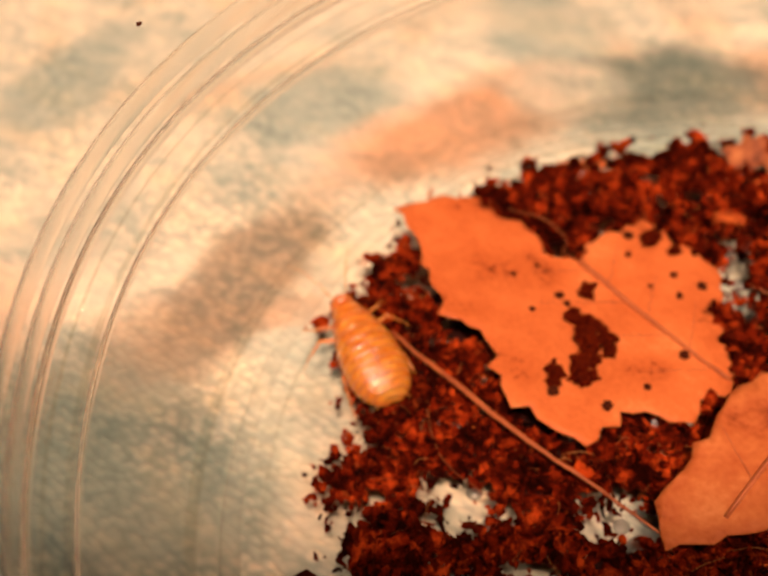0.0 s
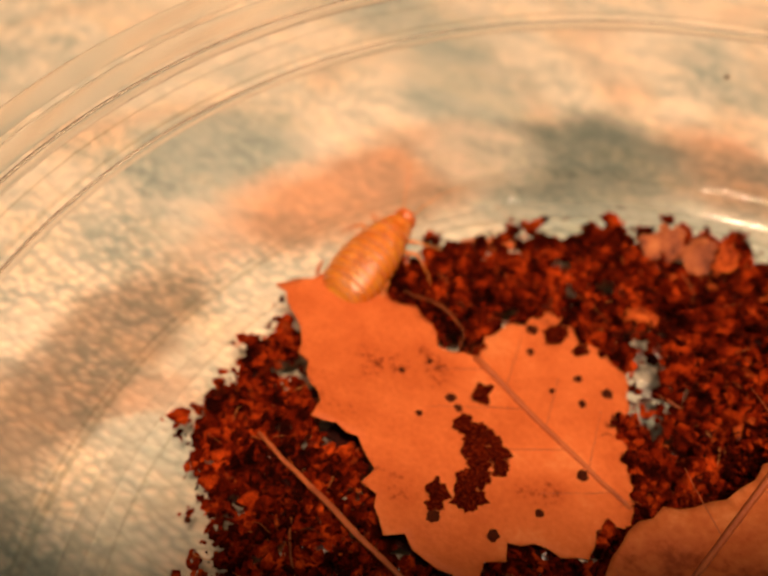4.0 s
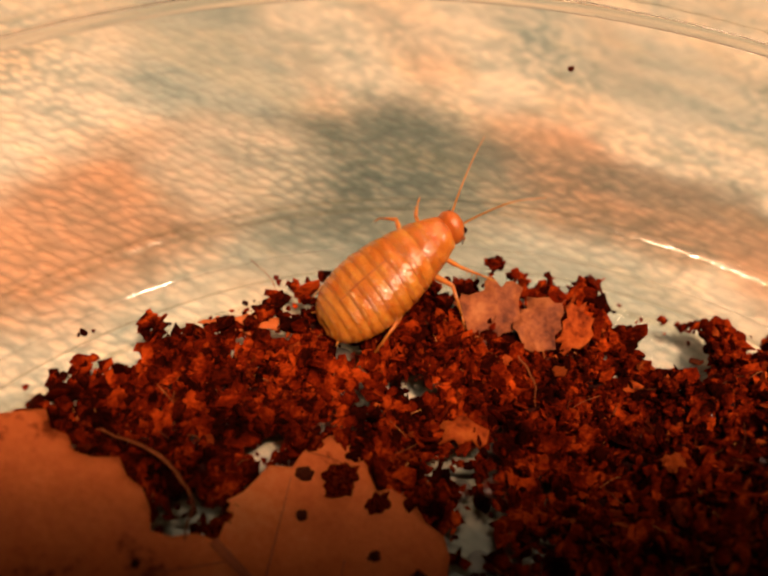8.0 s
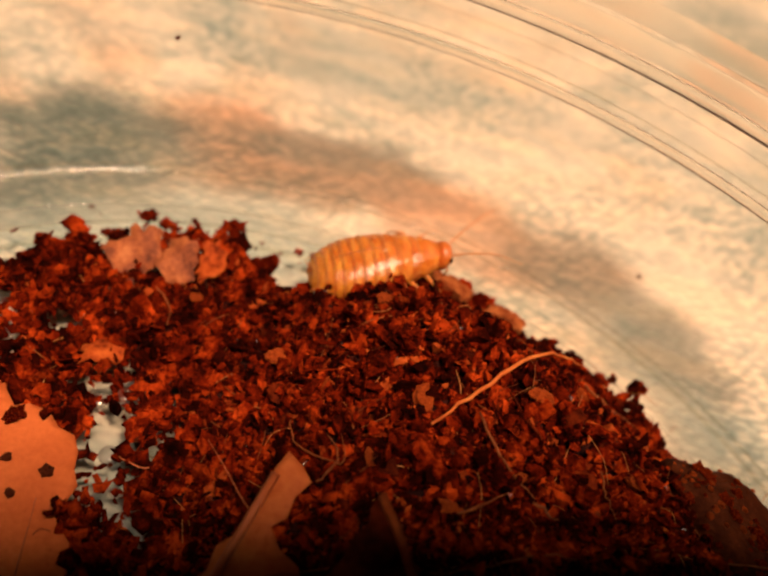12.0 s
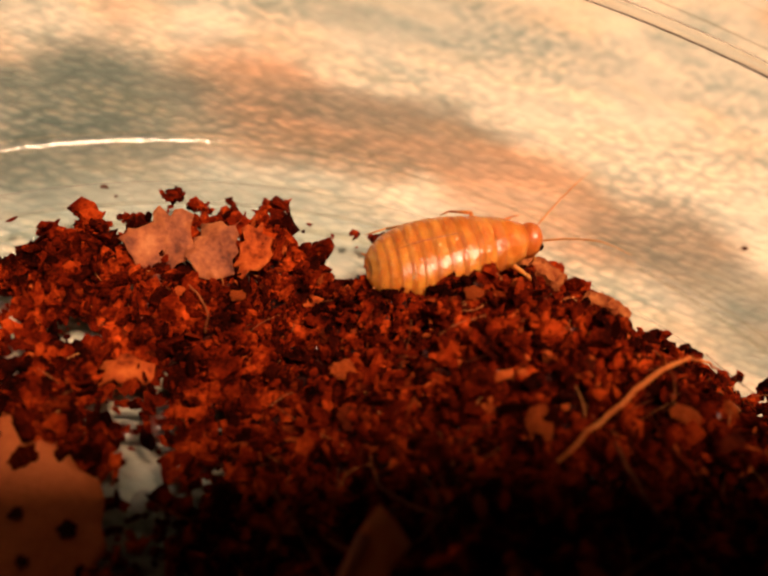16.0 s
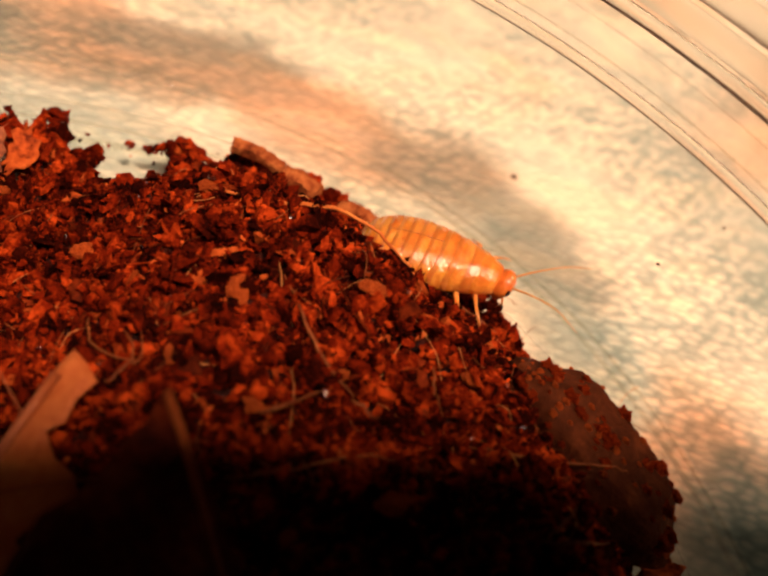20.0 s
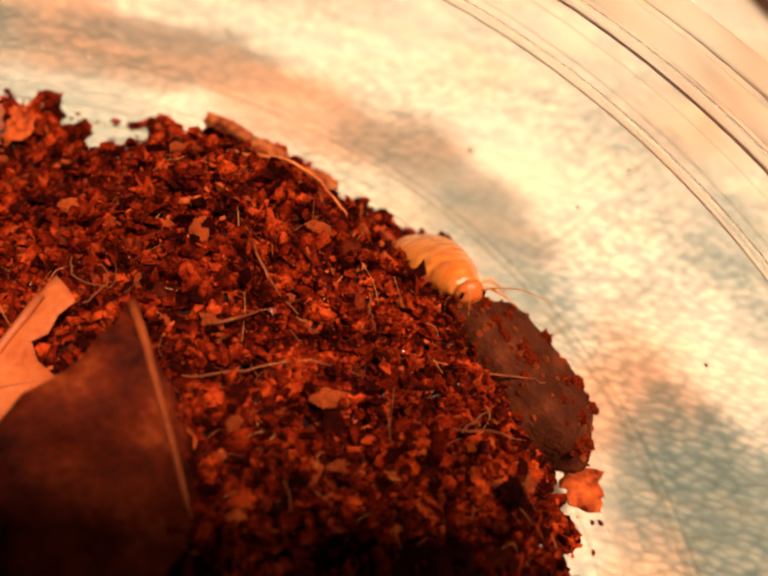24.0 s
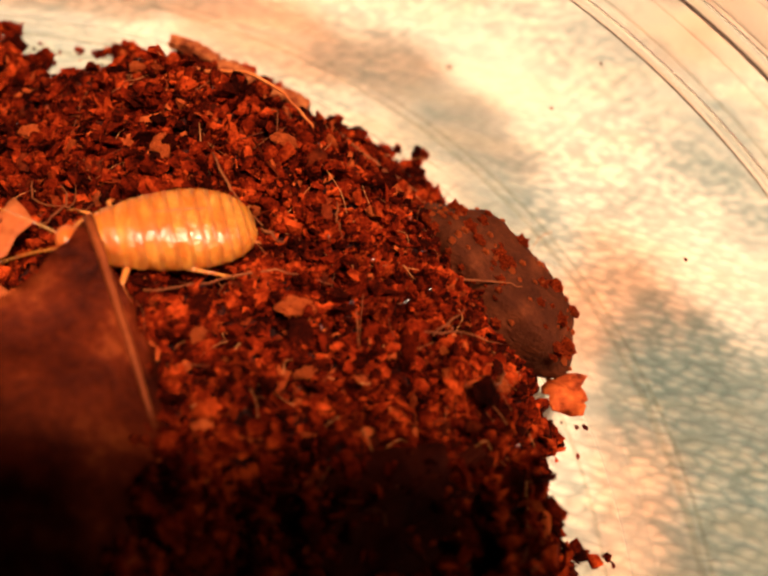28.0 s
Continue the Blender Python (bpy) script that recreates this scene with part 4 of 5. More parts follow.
leaf("dry_leaf", [(-4.1, -3.62), (-3.95, -3.5), (-3.8, -3.2), (-3.66, -3.2), (-3.6, -3.34), (-3.25, -3.08), (-2.8, -3.2), (-2.2, -3.5), (-2.3, -4.0), (-3.0, -4.1), (-3.6, -3.95)],
     lambda x, y: 0.18 - 0.34 * (x + 2.3), BROWN_LEAF, "dark spiky leaf tilted against the tub wall", 0.02, 0.11, 12, ((-3.6, -3.5), (-2.3, -3.7)), 3, "dry leaves", BROWN_LEAF)

leaf("dry_leaf", [(2.85, 0.0), (3.2, 0.4), (3.6, 0.5), (4.15, 0.62), (4.2, 0.3), (4.0, -0.1), (3.6, -0.4), (3.1, -0.4)],
     lambda x, y: max(ground(x, y), 0.8) + 0.07 + 0.05 * math.sin(4 * x), DARK_LEAF, "small dark brown leaf scrap on the soil", 0.06, 0.1, 14, ((4.1, 0.55), (3.0, -0.2)), 3, "dry leaves", DARK_LEAF)

# pale and orange scraps on the thin soil
leaf("leaf_scrap", [(-1.86, 4.52), (-1.92, 4.74), (-1.80, 4.80), (-1.72, 4.96), (-1.60, 4.86), (-1.52, 4.94), (-1.42, 4.84), (-1.36, 4.62), (-1.50, 4.50), (-1.56, 4.36), (-1.70, 4.44)],
     lambda x, y: 0.12 + 0.42 * (y - 4.4) + 0.07 * math.sin(9 * x) * math.cos(7 * y), PALE, "pale brown crumpled leaf scrap leaning on the soil", 0.035, 0.07, 17, None, 0, "leaf scraps")
leaf("leaf_scrap", [(-1.40, 4.56), (-1.38, 4.80), (-1.26, 4.92), (-1.12, 4.86), (-1.02, 4.94), (-0.98, 4.72), (-1.08, 4.54), (-1.24, 4.46)],
     lambda x, y: 0.13 + 0.42 * (y - 4.4) + 0.08 * math.sin(11 * x + 1) * math.cos(9 * y), PALE, "pale brown torn leaf scrap leaning on the soil", 0.035, 0.07, 27, None, 0, "leaf scraps")
leaf("leaf_scrap", [(-1.02, 4.62), (-0.96, 4.98), (-0.84, 5.02), (-0.74, 4.84), (-0.78, 4.6), (-0.9, 4.5)],
     lambda x, y: 0.13 + 0.38 * (y - 4.4) + 0.06 * math.sin(13 * x) * math.cos(11 * y), RED_LEAF, "reddish crumpled leaf scrap on the soil edge", 0.05, 0.07, 28, None, 0, "leaf scraps")
leaf("leaf_scrap", [(-1.75, 3.42), (-1.58, 3.6), (-1.35, 3.52), (-1.38, 3.36), (-1.55, 3.3)], lambda x, y: 0.16 + 0.2 * (y - 3.4) + 0.05 * math.sin(15 * x) * math.cos(13 * y), RED_LEAF, "small orange leaf scrap on the soil", 0.05, 0.08, 18, None, 0, "leaf scraps")
leaf("leaf_scrap", [(-3.95, 3.62), (-3.6, 3.86), (-3.3, 3.95), (-3.45, 3.7)], lambda x, y: 0.1, LEAF, "small orange leaf scrap on the soil", 0.03, 0.08, 19, None, 0, "leaf scraps")
leaf("leaf_scrap", [(4.98, 1.95), (5.1, 1.98), (5.24, 1.95), (5.32, 1.8), (5.28, 1.62), (5.15, 1.54), (5.02, 1.62), (4.93, 1.76)], lambda x, y: 0.2 + 0.2 * (x - 5) + 0.06 * math.sin(14 * x + 3) * math.cos(16 * y), RED_LEAF, "crumpled orange leaf scrap under the stone", 0.03, 0.06, 20, None, 0, "leaf scraps")


# ---------------------------------------------------------------- loose pieces
def piece(name, mat, label, category, x, y, z, size, turn=(0, 0, 0), seed=1, rough=0.35, group="", sub=2):
    ob = new(name, lump_mesh(name, seed, mat, rough, sub))
    ob.matrix_world = pose(x * CM, y * CM, z * CM, *turn) @ Matrix.Diagonal((*size, 1))
    return tagged(ob, label, category, group)


def chip(x, y, size, turn, seed, lift=0.05, mat=None):
    return piece("fibre_chip", mat or CHIP, "orange-brown coconut fibre chip on the soil", "chip", x, y, max(ground(x, y), 0.03) + lift + 0.045, (0.78 * size[0], 0.78 * size[1], size[2]), turn, seed, 0.32, "fibre chips", 3)


for i, (x, y, a, b, c, rz) in enumerate([(0.08, 3.6, 0.17, 0.12, 0.05, 20), (-0.58, 3.0, 0.08, 0.06, 0.04, 40), (1.35, 3.05, 0.10, 0.14, 0.05, 10), (2.37, 3.3, 0.15, 0.08, 0.05, -10),
                                        (2.66, 1.5, 0.17, 0.11, 0.05, 5), (1.38, 3.1, 0.13, 0.08, 0.05, 0), (1.66, 2.04, 0.08, 0.12, 0.04, 70), (2.71, 4.3, 0.07, 0.18, 0.05, -30),
                                        (3.15, 0.95, 0.07, 0.2, 0.05, -40), (2.8, 1.0, 0.12, 0.06, 0.05, 30), (3.5, 2.0, 0.1, 0.07, 0.04, 60), (2.2, 2.5, 0.09, 0.05, 0.04, 10),
                                        (4.3, 1.2, 0.1, 0.06, 0.04, 100), (0.9, 4.2, 0.1, 0.07, 0.04, 15), (3.4, 3.3, 0.08, 0.12, 0.05, 45), (-0.2, 4.6, 0.1, 0.07, 0.05, 0),
                                        (2.0, 1.2, 0.1, 0.07, 0.05, 80), (3.2, 2.7, 0.12, 0.06, 0.04, -50), (1.0, 2.4, 0.06, 0.11, 0.04, 20), (-0.9, 4.35, 0.09, 0.06, 0.04, 30)]):
    chip(x, y, (a, b, c), (12 * math.sin(i), 14 * math.cos(2 * i), rz), 30 + i)

def bark(points, width, thick, seed, label):
    """A splintered flat stick: a rough four-sided bar with uneven ends."""
    rng = random.Random(seed)
    pts = curve_points(points, 8)
    rings = []
    for i, p in enumerate(pts):
        d = (pts[min(i + 1, len(pts) - 1)] - pts[max(i - 1, 0)]).normalized()
        side, up = d.cross(Vector((0, 0, 1))).normalized(), Vector((0, 0, 1))
        ring = []
        for k in range(10):
            a = 2 * math.pi * k / 10
            u, v = abs(math.cos(a)) ** 0.5 * (1 if math.cos(a) > 0 else -1), abs(math.sin(a)) ** 0.5 * (1 if math.sin(a) > 0 else -1)
            ring.append(p + side * u * width * rng.uniform(0.8, 1.12) + up * v * thick * rng.uniform(0.75, 1.15) + d * rng.uniform(-0.02, 0.02))
        rings.append(ring)
    tagged(part("bark_stick", loft(rings), BARK, smooth=False), label, "bark", "bark pieces")


bark([(0.96, 5.38, 0.42), (1.22, 5.36, 0.40), (1.48, 5.30, 0.33)], 0.07, 0.065, 41, "short rough brown bark stick at the soil edge")
bark([(1.5, 5.32, 0.26), (1.68, 5.27, 0.27), (1.88, 5.19, 0.22)], 0.10, 0.07, 43, "crumbly brown bark piece at the soil edge")
bark([(2.1, 5.14, 0.15), (2.3, 5.08, 0.2), (2.5, 5.0, 0.16)], 0.08, 0.07, 45, "crumbly brown bark piece at the soil edge")


def pebble():
    bm = bmesh.new()
    bmesh.ops.create_icosphere(bm, subdivisions=4, radius=1.0)
    cuts = [Vector(v).normalized() for v in ((0.1, 0.1, 1), (0.2, -0.9, 0.6), (0.9, 0.2, 0.45), (-0.8, 0.3, 0.55), (0.2, 0.95, 0.35), (0.75, -0.7, 0.1), (-0.6, -0.75, 0.2), (0.8, 0.65, -0.1), (-0.9, -0.2, 0.1))]
    depth = [0.8, 0.88, 0.92, 0.88, 0.88, 0.90, 0.88, 0.93, 0.92]
    for v in bm.verts:
        d = v.co.normalized()
        r = min([1.05] + [h / max(d.dot(c), 1e-3) for c, h in zip(cuts, depth)if d.dot(c) > 0.2])
        v.co = d * (r + 0.05 * noise.noise(d * 3.0) + 0.03 * noise.noise(d * 8.0) + 0.015 * noise.noise(d * 20.0))
    bmesh.ops.scale(bm, vec=(0.98 * CM, 0.50 * CM, 0.50 * CM), verts=bm.verts)
    rng, tops = random.Random(3), [v.co.copy() for v in bm.verts if v.normal.z > 0.35]
    ob = part("pebble", bm, STONE)
    grit = [lump_mesh("grit", 200 + k, FLAKE if k % 2 else CRUMB, 0.5, 2) for k in range(6)]
    for k in range(130):
        g = new("grit", grit[k % 6])
        g.parent = ob
        r = rng.uniform(0.015, 0.04) if k % 4 else rng.uniform(0.04, 0.075)
        g.matrix_basis = Matrix.Translation(rng.choice(tops)) @ Matrix.Diagonal((r, r * 0.85, r * 0.75, 1))
    ob.matrix_world = pose(4.37 * CM, 2.60 * CM, 0.53 * CM, 4, 8, -42)
    tagged(ob, "dull dark brown pebble dusted with soil at the edge", "stone")


pebble()


def fibre(points, r, label="pale bent coir fibre lying on the soil", mat=None, seed=0, name="coir_fibre"):
    rng = random.Random(seed)
    pts = curve_points(points, 5, 0.012, rng)
    n = len(pts)
    ob = part(name, tube(pts, [0.8 * r * (1 - 0.5 * abs(2 * k / (n - 1) - 0.7)) for k in range(n)], 6), mat or HAIR)
    return tagged(ob, label, "fibre", "coir fibres")


def lay(points, lift=0.07):
    return [(x, y, max(ground(x, y), 0.55 * height(x, y) + 0.45 * ground(x, y), 0.02) + lift + 0.07) for x, y in points]


STRAND_A = (Vector((1.42, 2.68, 1.22)), Vector((2.9, 4.05, 0.78)))     # where the loose strand lies before and after the nymph drags it
STRAND_B = (Vector((1.18, 4.24, 0.86)), Vector((2.45, 3.64, 0.93)))
STRAND = fibre(lay([(1.42, 2.68), (1.78, 3.15), (2.24, 3.62), (2.6, 3.9)], 0.16) + [(2.9, 4.05, 0.86)], 0.025, "flat orange coir strand arching over the soil", STRAW, 1)
fibre([(2.85, 4.02, 0.76)] + lay([(3.25, 4.05), (3.75, 3.95)], 0.1), 0.022, seed=2)
fibre(lay([(1.81, 2.93), (2.02, 2.6), (2.31, 2.28)], 0.08), 0.018, seed=3)
fibre(lay([(2.31, 2.28), (2.5, 2.15)], 0.07), 0.02, seed=4)
fibre([(3.8, 2.2, 0.98), (4.3, 2.3, 0.95), (4.55, 2.33, 0.9)], 0.014, "pale hair lying across the pebble", None, 6)
fibre(lay([(3.55, 1.42), (3.91, 1.45), (4.4, 1.75)], 0.12), 0.011, seed=7)
fibre(lay([(1.55, 1.5), (2.0, 1.67), (2.48, 1.85), (2.92, 1.84)], 0.06), 0.013, seed=8)
fibre(lay([(1.68, 1.95), (2.08, 2.26)], 0.06), 0.02, seed=9)
fibre(lay([(3.72, 1.46), (3.98, 1.79)], 0.08), 0.017, seed=10)
fibre(lay([(2.89, 2.69), (2.90, 2.45), (2.97, 2.23)], 0.10), 0.014, seed=21)
fibre(lay([(4.13, 1.03), (4.3, 1.25), (4.34, 1.53)], 0.08), 0.016, seed=11)
fibre(lay([(0.31, 2.81), (0.42, 2.55), (0.78, 2.31), (0.75, 2.62)], 0.08), 0.012, seed=12)
fibre(lay([(0.62, 2.12), (0.75, 2.35), (0.62, 2.61)], 0.1), 0.014, seed=13)
fibre([(-4.11, 2.33, 0.25), (-3.6, 2.27, 0.32), (-3.26, 2.05, 0.33), (-3.18, 1.78, 0.28)], 0.022, "curled pale coir fibre beside the leaf", None, 14)
fibre(lay([(-1.3, 4.3), (-1.1, 4.1), (-1.05, 3.85)], 0.1), 0.014, seed=15)
fibre(lay([(2.1, 3.3), (2.35, 2.9), (2.35, 2.7)], 0.06), 0.02, "orange bent coir strand in the soil", FLAKE, 16)
fibre([(-4.55, -0.15, 0.22), (-3.6, -0.5, 0.26), (-2.75, -0.8, 0.27), (-1.9, -1.02, 0.26), (-1.0, -1.25, 0.24)], 0.045, "straight thin brown twig across the soil", VEIN, 17, "twig")
fibre([(-3.9, -0.55, 0.1), (-3.6, -1.1, 0.16), (-3.2, -1.45, 0.2), (-2.7, -1.55, 0.15)], 0.016, seed=18)
fibre([(-5.1, 1.95, 0.36), (-5.12, 2.16, 0.44)], 0.03, "short stub of a leaf stalk", VEIN, 19, "leaf_stalk")
fibre([(-1.05, 2.45, 0.1), (-0.85, 2.4, 0.12), (-0.65, 2.42, 0.1)], 0.014, "thin dark coir fibre over the bare floor", VEIN, 20)

# dark crumbs that lie on the big leaf, and spots of dirt
rng_dirt = random.Random(4)
for i, (x, y, s) in enumerate([(-2.32, 2.66, 0.11), (-2.6, 2.62, 0.06), (-2.0, 2.6, 0.07), (-1.55, 2.16, 0.05), (-1.46, 1.04, 0.05), (-2.74, 1.4, 0.09), (-3.0, 1.17, 0.05), (-2.88, 1.1, 0.04),
                               (-2.72, 0.93, 0.09), (-2.58, 0.88, 0.10), (-2.42, 0.9, 0.09), (-2.3, 0.78, 0.09), (-2.5, 0.72, 0.10), (-2.42, 0.58, 0.09), (-2.36, 0.42, 0.09), (-2.45, 0.3, 0.08),
                               (-2.38, 0.14, 0.10), (-2.28, 0.2, 0.07), (-2.66, 0.06, 0.08), (-2.62, -0.08, 0.07), (-2.57, -0.21, 0.06), (-2.0, -0.08, 0.05), (-2.22, 0.66, 0.07), (-2.5, 2.3, 0.04),
                               (-1.75, 1.9, 0.04), (-3.4, 1.5, 0.03), (-3.6, 1.2, 0.03), (-3.2, 0.8, 0.03), (-1.9, 2.2, 0.04), (-2.1, 1.9, 0.03), (-1.7, 0.4, 0.04)]):
    piece("dirt_crumb", CRUMB if s > 0.06 else SPECK, "dark crumb of soil lying on the dry leaf", "crumb", x, y, rise_one(x, y) + 0.5 * s, (1.1 * s, 1.1 * s * rng_dirt.uniform(0.75, 1), s * 0.75),
          (0, 0, rng_dirt.uniform(0, 180)), 60 + i, 0.75 if s > 0.06 else 0.3, "crumbs on the leaf", 3)

# specks on the tub's floor and wall
for i, (x, y, z, s, what) in enumerate([(-4.69, -1.22, 0.03, 0.05, "floor"), (-2.33, 5.35, 0.03, 0.035, "floor"), (-2.2, 5.28, 0.02, 0.018, "floor"), (0.67, 5.44, 0.03, 0.05, "floor"),
                                        (5.29, 1.56, 0.03, 0.04, "floor"), (-3.46, 4.18, 0.03, 0.05, "floor"), (-3.18, 4.41, 0.025, 0.035, "floor"), (-3.52, 4.1, 0.02, 0.025, "floor"),
                                        (-2.29, 4.97, 0.02, 0.03, "floor"), (0.42, 5.4, 0.02, 0.02, "floor"), (0.3, 5.05, 0.06, 0.07, "floor"), (-0.95, 2.7, 0.03, 0.04, "floor"), (-1.1, 2.4, 0.03, 0.03, "floor"),
                                        (-1.66, 6.04, 1.91, 0.035, "wall"), (5.84, 2.42, 1.49, 0.022, "wall"), (4.84, 4.13, 1.47, 0.018, "wall"), (4.87, 3.88, 2.11, 0.016, "wall"), (-6.73, -0.65, 4.04, 0.03, "wall")]):
    if what == "wall":
        k = (wall_r(z) - 0.5 * s) / math.hypot(x, y)
        x, y = x * k, y * k
    piece("dirt_speck", SPECK, "tiny dark speck of dirt on the clear tub " + what, "speck", x, y, z, (s, s * 0.7, s * 0.6), (0, 0, 37 * i), 110 + i, 0.5, "dirt specks", 1)
piece("dirt_speck", SPECK, "tiny dark speck of dirt on the cloth", "speck", 4.20, 6.84, -0.34, (0.035, 0.03, 0.02), (0, 0, 10), 140, 0.5, "dirt specks", 1)


# beads of water on the bare floor between the crumbs, whitened in place of glints
def bead(x, y, r):
    rings = [[(x + r * math.cos(a) * math.cos(b), y + r * math.cos(a) * math.sin(b), 0.002 + 0.55 * r * math.sin(a)) for b in (2 * math.pi * k / 14 for k in range(14))] for a in (0, 0.35, 0.7, 1.05, 1.4)]
    ob = tagged(part("water_bead", loft(rings), GLINT_WATER), "small bead of water on the tub floor, whitened as a glint", "water bead", "water beads")
    ob.visible_shadow = False


for x, y, r in BEADS:
    bead(x, y, r)


# ---------------------------------------------------------------- the nymph
def nymph():
    bug = empty("cockroach_nymph", Matrix.Identity(4), "glossy amber cockroach nymph with a banded body", "insect")
    half = [(-0.745, 0.06, 0.04), (-0.73, 0.13, 0.085), (-0.68, 0.215, 0.14), (-0.60, 0.28, 0.185), (-0.50, 0.325, 0.22), (-0.36, 0.355, 0.25), (-0.20, 0.36, 0.265), (-0.02, 0.34, 0.265), (0.15, 0.30, 0.25), (0.32, 0.25, 0.22), (0.46, 0.205, 0.18), (0.56, 0.16, 0.14), (0.66, 0.11, 0.10)]

    def size(x):
        for (a, wa, ha), (b, wb, hb) in zip(half, half[1:]):
            if x <= b:
                k = max(0.0, (x - a) / (b - a))
                return wa + (wb - wa) * k, ha + (hb - ha) * k
        return half[-1][1:]

    def ring(x, grow, wrinkle=0.0, n=44):
        w, h = size(x)
        out = []
        for i in range(n):
            a = 2 * math.pi * i / n
            c, s = math.cos(a), math.sin(a)
            g = grow + wrinkle * noise.noise(Vector((x * 14, c * 4.5, s * 4.5)))
            z = h * g * abs(s) ** 0.88 if s > 0 else 0.5 * h * s
            # the hind edge of each plate is drawn back at the sides
            out.append((x - 0.035 * abs(c) ** 3, w * g * (abs(c) ** 0.85) * (1 if c > 0 else -1), z))
        return out

    def plate(name, x0, x1, mat, wrinkle=0.0, lip=1.0):
        d = x1 - x0
        steps = [(-0.02, 0.985), (0.0, 0.996), (0.08, 1.001), (0.2, 1.007), (0.34, 1.010), (0.5, 1.009), (0.66, 1.005), (0.82, 1.001), (1.0, 0.997), (1.1, 0.985)]
        whole = part(name, loft([ring(x0 - 0.004 + u * d, 1 + (g - 1) * lip, wrinkle) for u, g in steps]), mat, bug)
        band = [(-0.03, 0.992), (0.0, 0.9985), (0.1, 1.008), (0.22, 1.0125), (0.34, 1.011), (0.38, 1.0)]
        part("hind_band", loft([ring(x0 - 0.006 + u * d, 1 + (g - 1) * lip, wrinkle) for u, g in band]), BAND, whole, "darker hind edge of the plate")

    edges = [-0.74, -0.675, -0.60, -0.515, -0.425, -0.325, -0.22, -0.11, 0.0]
    for a, b in zip(edges, edges[1:]):
        plate("abdomen_segment", a, b, SHELL, 0.008)
    for name, a, b in (("metanotum", 0.0, 0.13), ("mesonotum", 0.13, 0.29), ("pronotum", 0.29, 0.55)):
        plate(name, a, b, SHELL, 0.05, 1.4)
    # head, bent down under the pronotum
    bm = bmesh.new()
    bmesh.ops.create_uvsphere(bm, u_segments=20, v_segments=12, radius=1.0)
    bmesh.ops.scale(bm, vec=(0.105 * CM, 0.15 * CM, 0.155 * CM), verts=bm.verts)
    head = part("head", bm, SHELL_DARK, bug)
    head.matrix_basis = pose(0.60 * CM, 0, -0.005 * CM, 0, 25, 0)
    for s in (-1, 1):
        bm = bmesh.new()
        bmesh.ops.create_uvsphere(bm, u_segments=12, v_segments=8, radius=1.0)
        bmesh.ops.scale(bm, vec=(0.026 * CM, 0.02 * CM, 0.04 * CM), verts=bm.verts)
        eye = part("eye", bm, EYE, head, "small dark eye")
        eye.matrix_basis = pose(0.055 * CM, s * 0.112 * CM, 0.045 * CM, 0, 0, s * 40)
        part("mouth_feeler", tube([(0.08, s * 0.04, -0.08), (0.13, s * 0.06, -0.15), (0.11, s * 0.07, -0.22)], [0.014, 0.012, 0.006]), LIMB, head)
    # dark line along the back
    line = [(x, 0, size(x)[1] * 1.013) for x in (-0.52, -0.44, -0.36, -0.28, -0.2, -0.12, -0.04, 0.04, 0.12)]
    wide = [0.003, 0.006, 0.009, 0.009, 0.008, 0.007, 0.006, 0.004, 0.002]
    rings = [[(x, w, z - 0.008), (x, 0.5 * w, z + 0.003), (x, -0.5 * w, z + 0.003), (x, -w, z - 0.008)] for (x, _, z), w in zip(line, wide)]
    part("back_line", loft(rings), LINE, bug, "dark line along the back")
    for s in (-1, 1):
        part("cercus", tube([(-0.62, s * 0.1, 0.0), (-0.72, s * 0.16, 0.0), (-0.78, s * 0.2, 0.01)], [0.022, 0.018, 0.004]), LIMB, bug)
    moving = []
    for s in (-1, 1):
        pts = curve_points([(0, 0, 0), (0.2, s * 0.12, 0.10), (0.42, s * 0.26, 0.16), (0.62, s * 0.42, 0.12)], 6)
        ant = part("antenna", tube(pts, [0.010 - 0.007 * k / (len(pts) - 1) for k in range(len(pts))], 5), BAND, bug, "thin brown antenna")
        hip = Vector((0.66, s * 0.06, 0.04)) * CM
        moving.append((ant, hip, 0.0, s, 7.0))
    legs = [(0.38, 0.12, (0.12, 0.18, 0.0), (0.25, 0.28, -0.10), (0.34, 0.34, -0.19)),
            (0.20, 0.15, (0.02, 0.28, 0.04), (-0.13, 0.46, -0.10), (-0.20, 0.52, -0.20)),
            (0.02, 0.16, (-0.20, 0.28, 0.03), (-0.50, 0.40, -0.09), (-0.68, 0.45, -0.17))]
    for k, (x, y, knee, ankle, toe) in enumerate(legs):
        for s in (-1, 1):
            f = lambda p: (p[0], s * p[1], p[2])
            thick = 0.027 + 0.006 * k
            leg = part("leg", tube(curve_points([(0, 0, 0), f([0.55 * c for c in knee]), f(knee)], 4), [thick * (0.8 + 0.2 * math.sin(3.1 * q / 8)) * (1 - 0.35 * q / 8) for q in range(9)], 8), LIMB, bug)
            part("shin", tube([f(knee), f([0.5 * (a + b) for a, b in zip(knee, ankle)]), f(ankle)], [0.018, 0.014, 0.009], 6), LIMB, leg)
            part("foot", tube([f(ankle), f([0.5 * (a + b) for a, b in zip(ankle, toe)]), f(toe)], [0.009, 0.008, 0.004], 5), LIMB, leg)
            for q in range(3):
                m = Vector(f(knee)).lerp(Vector(f(ankle)), 0.35 + 0.22 * q)
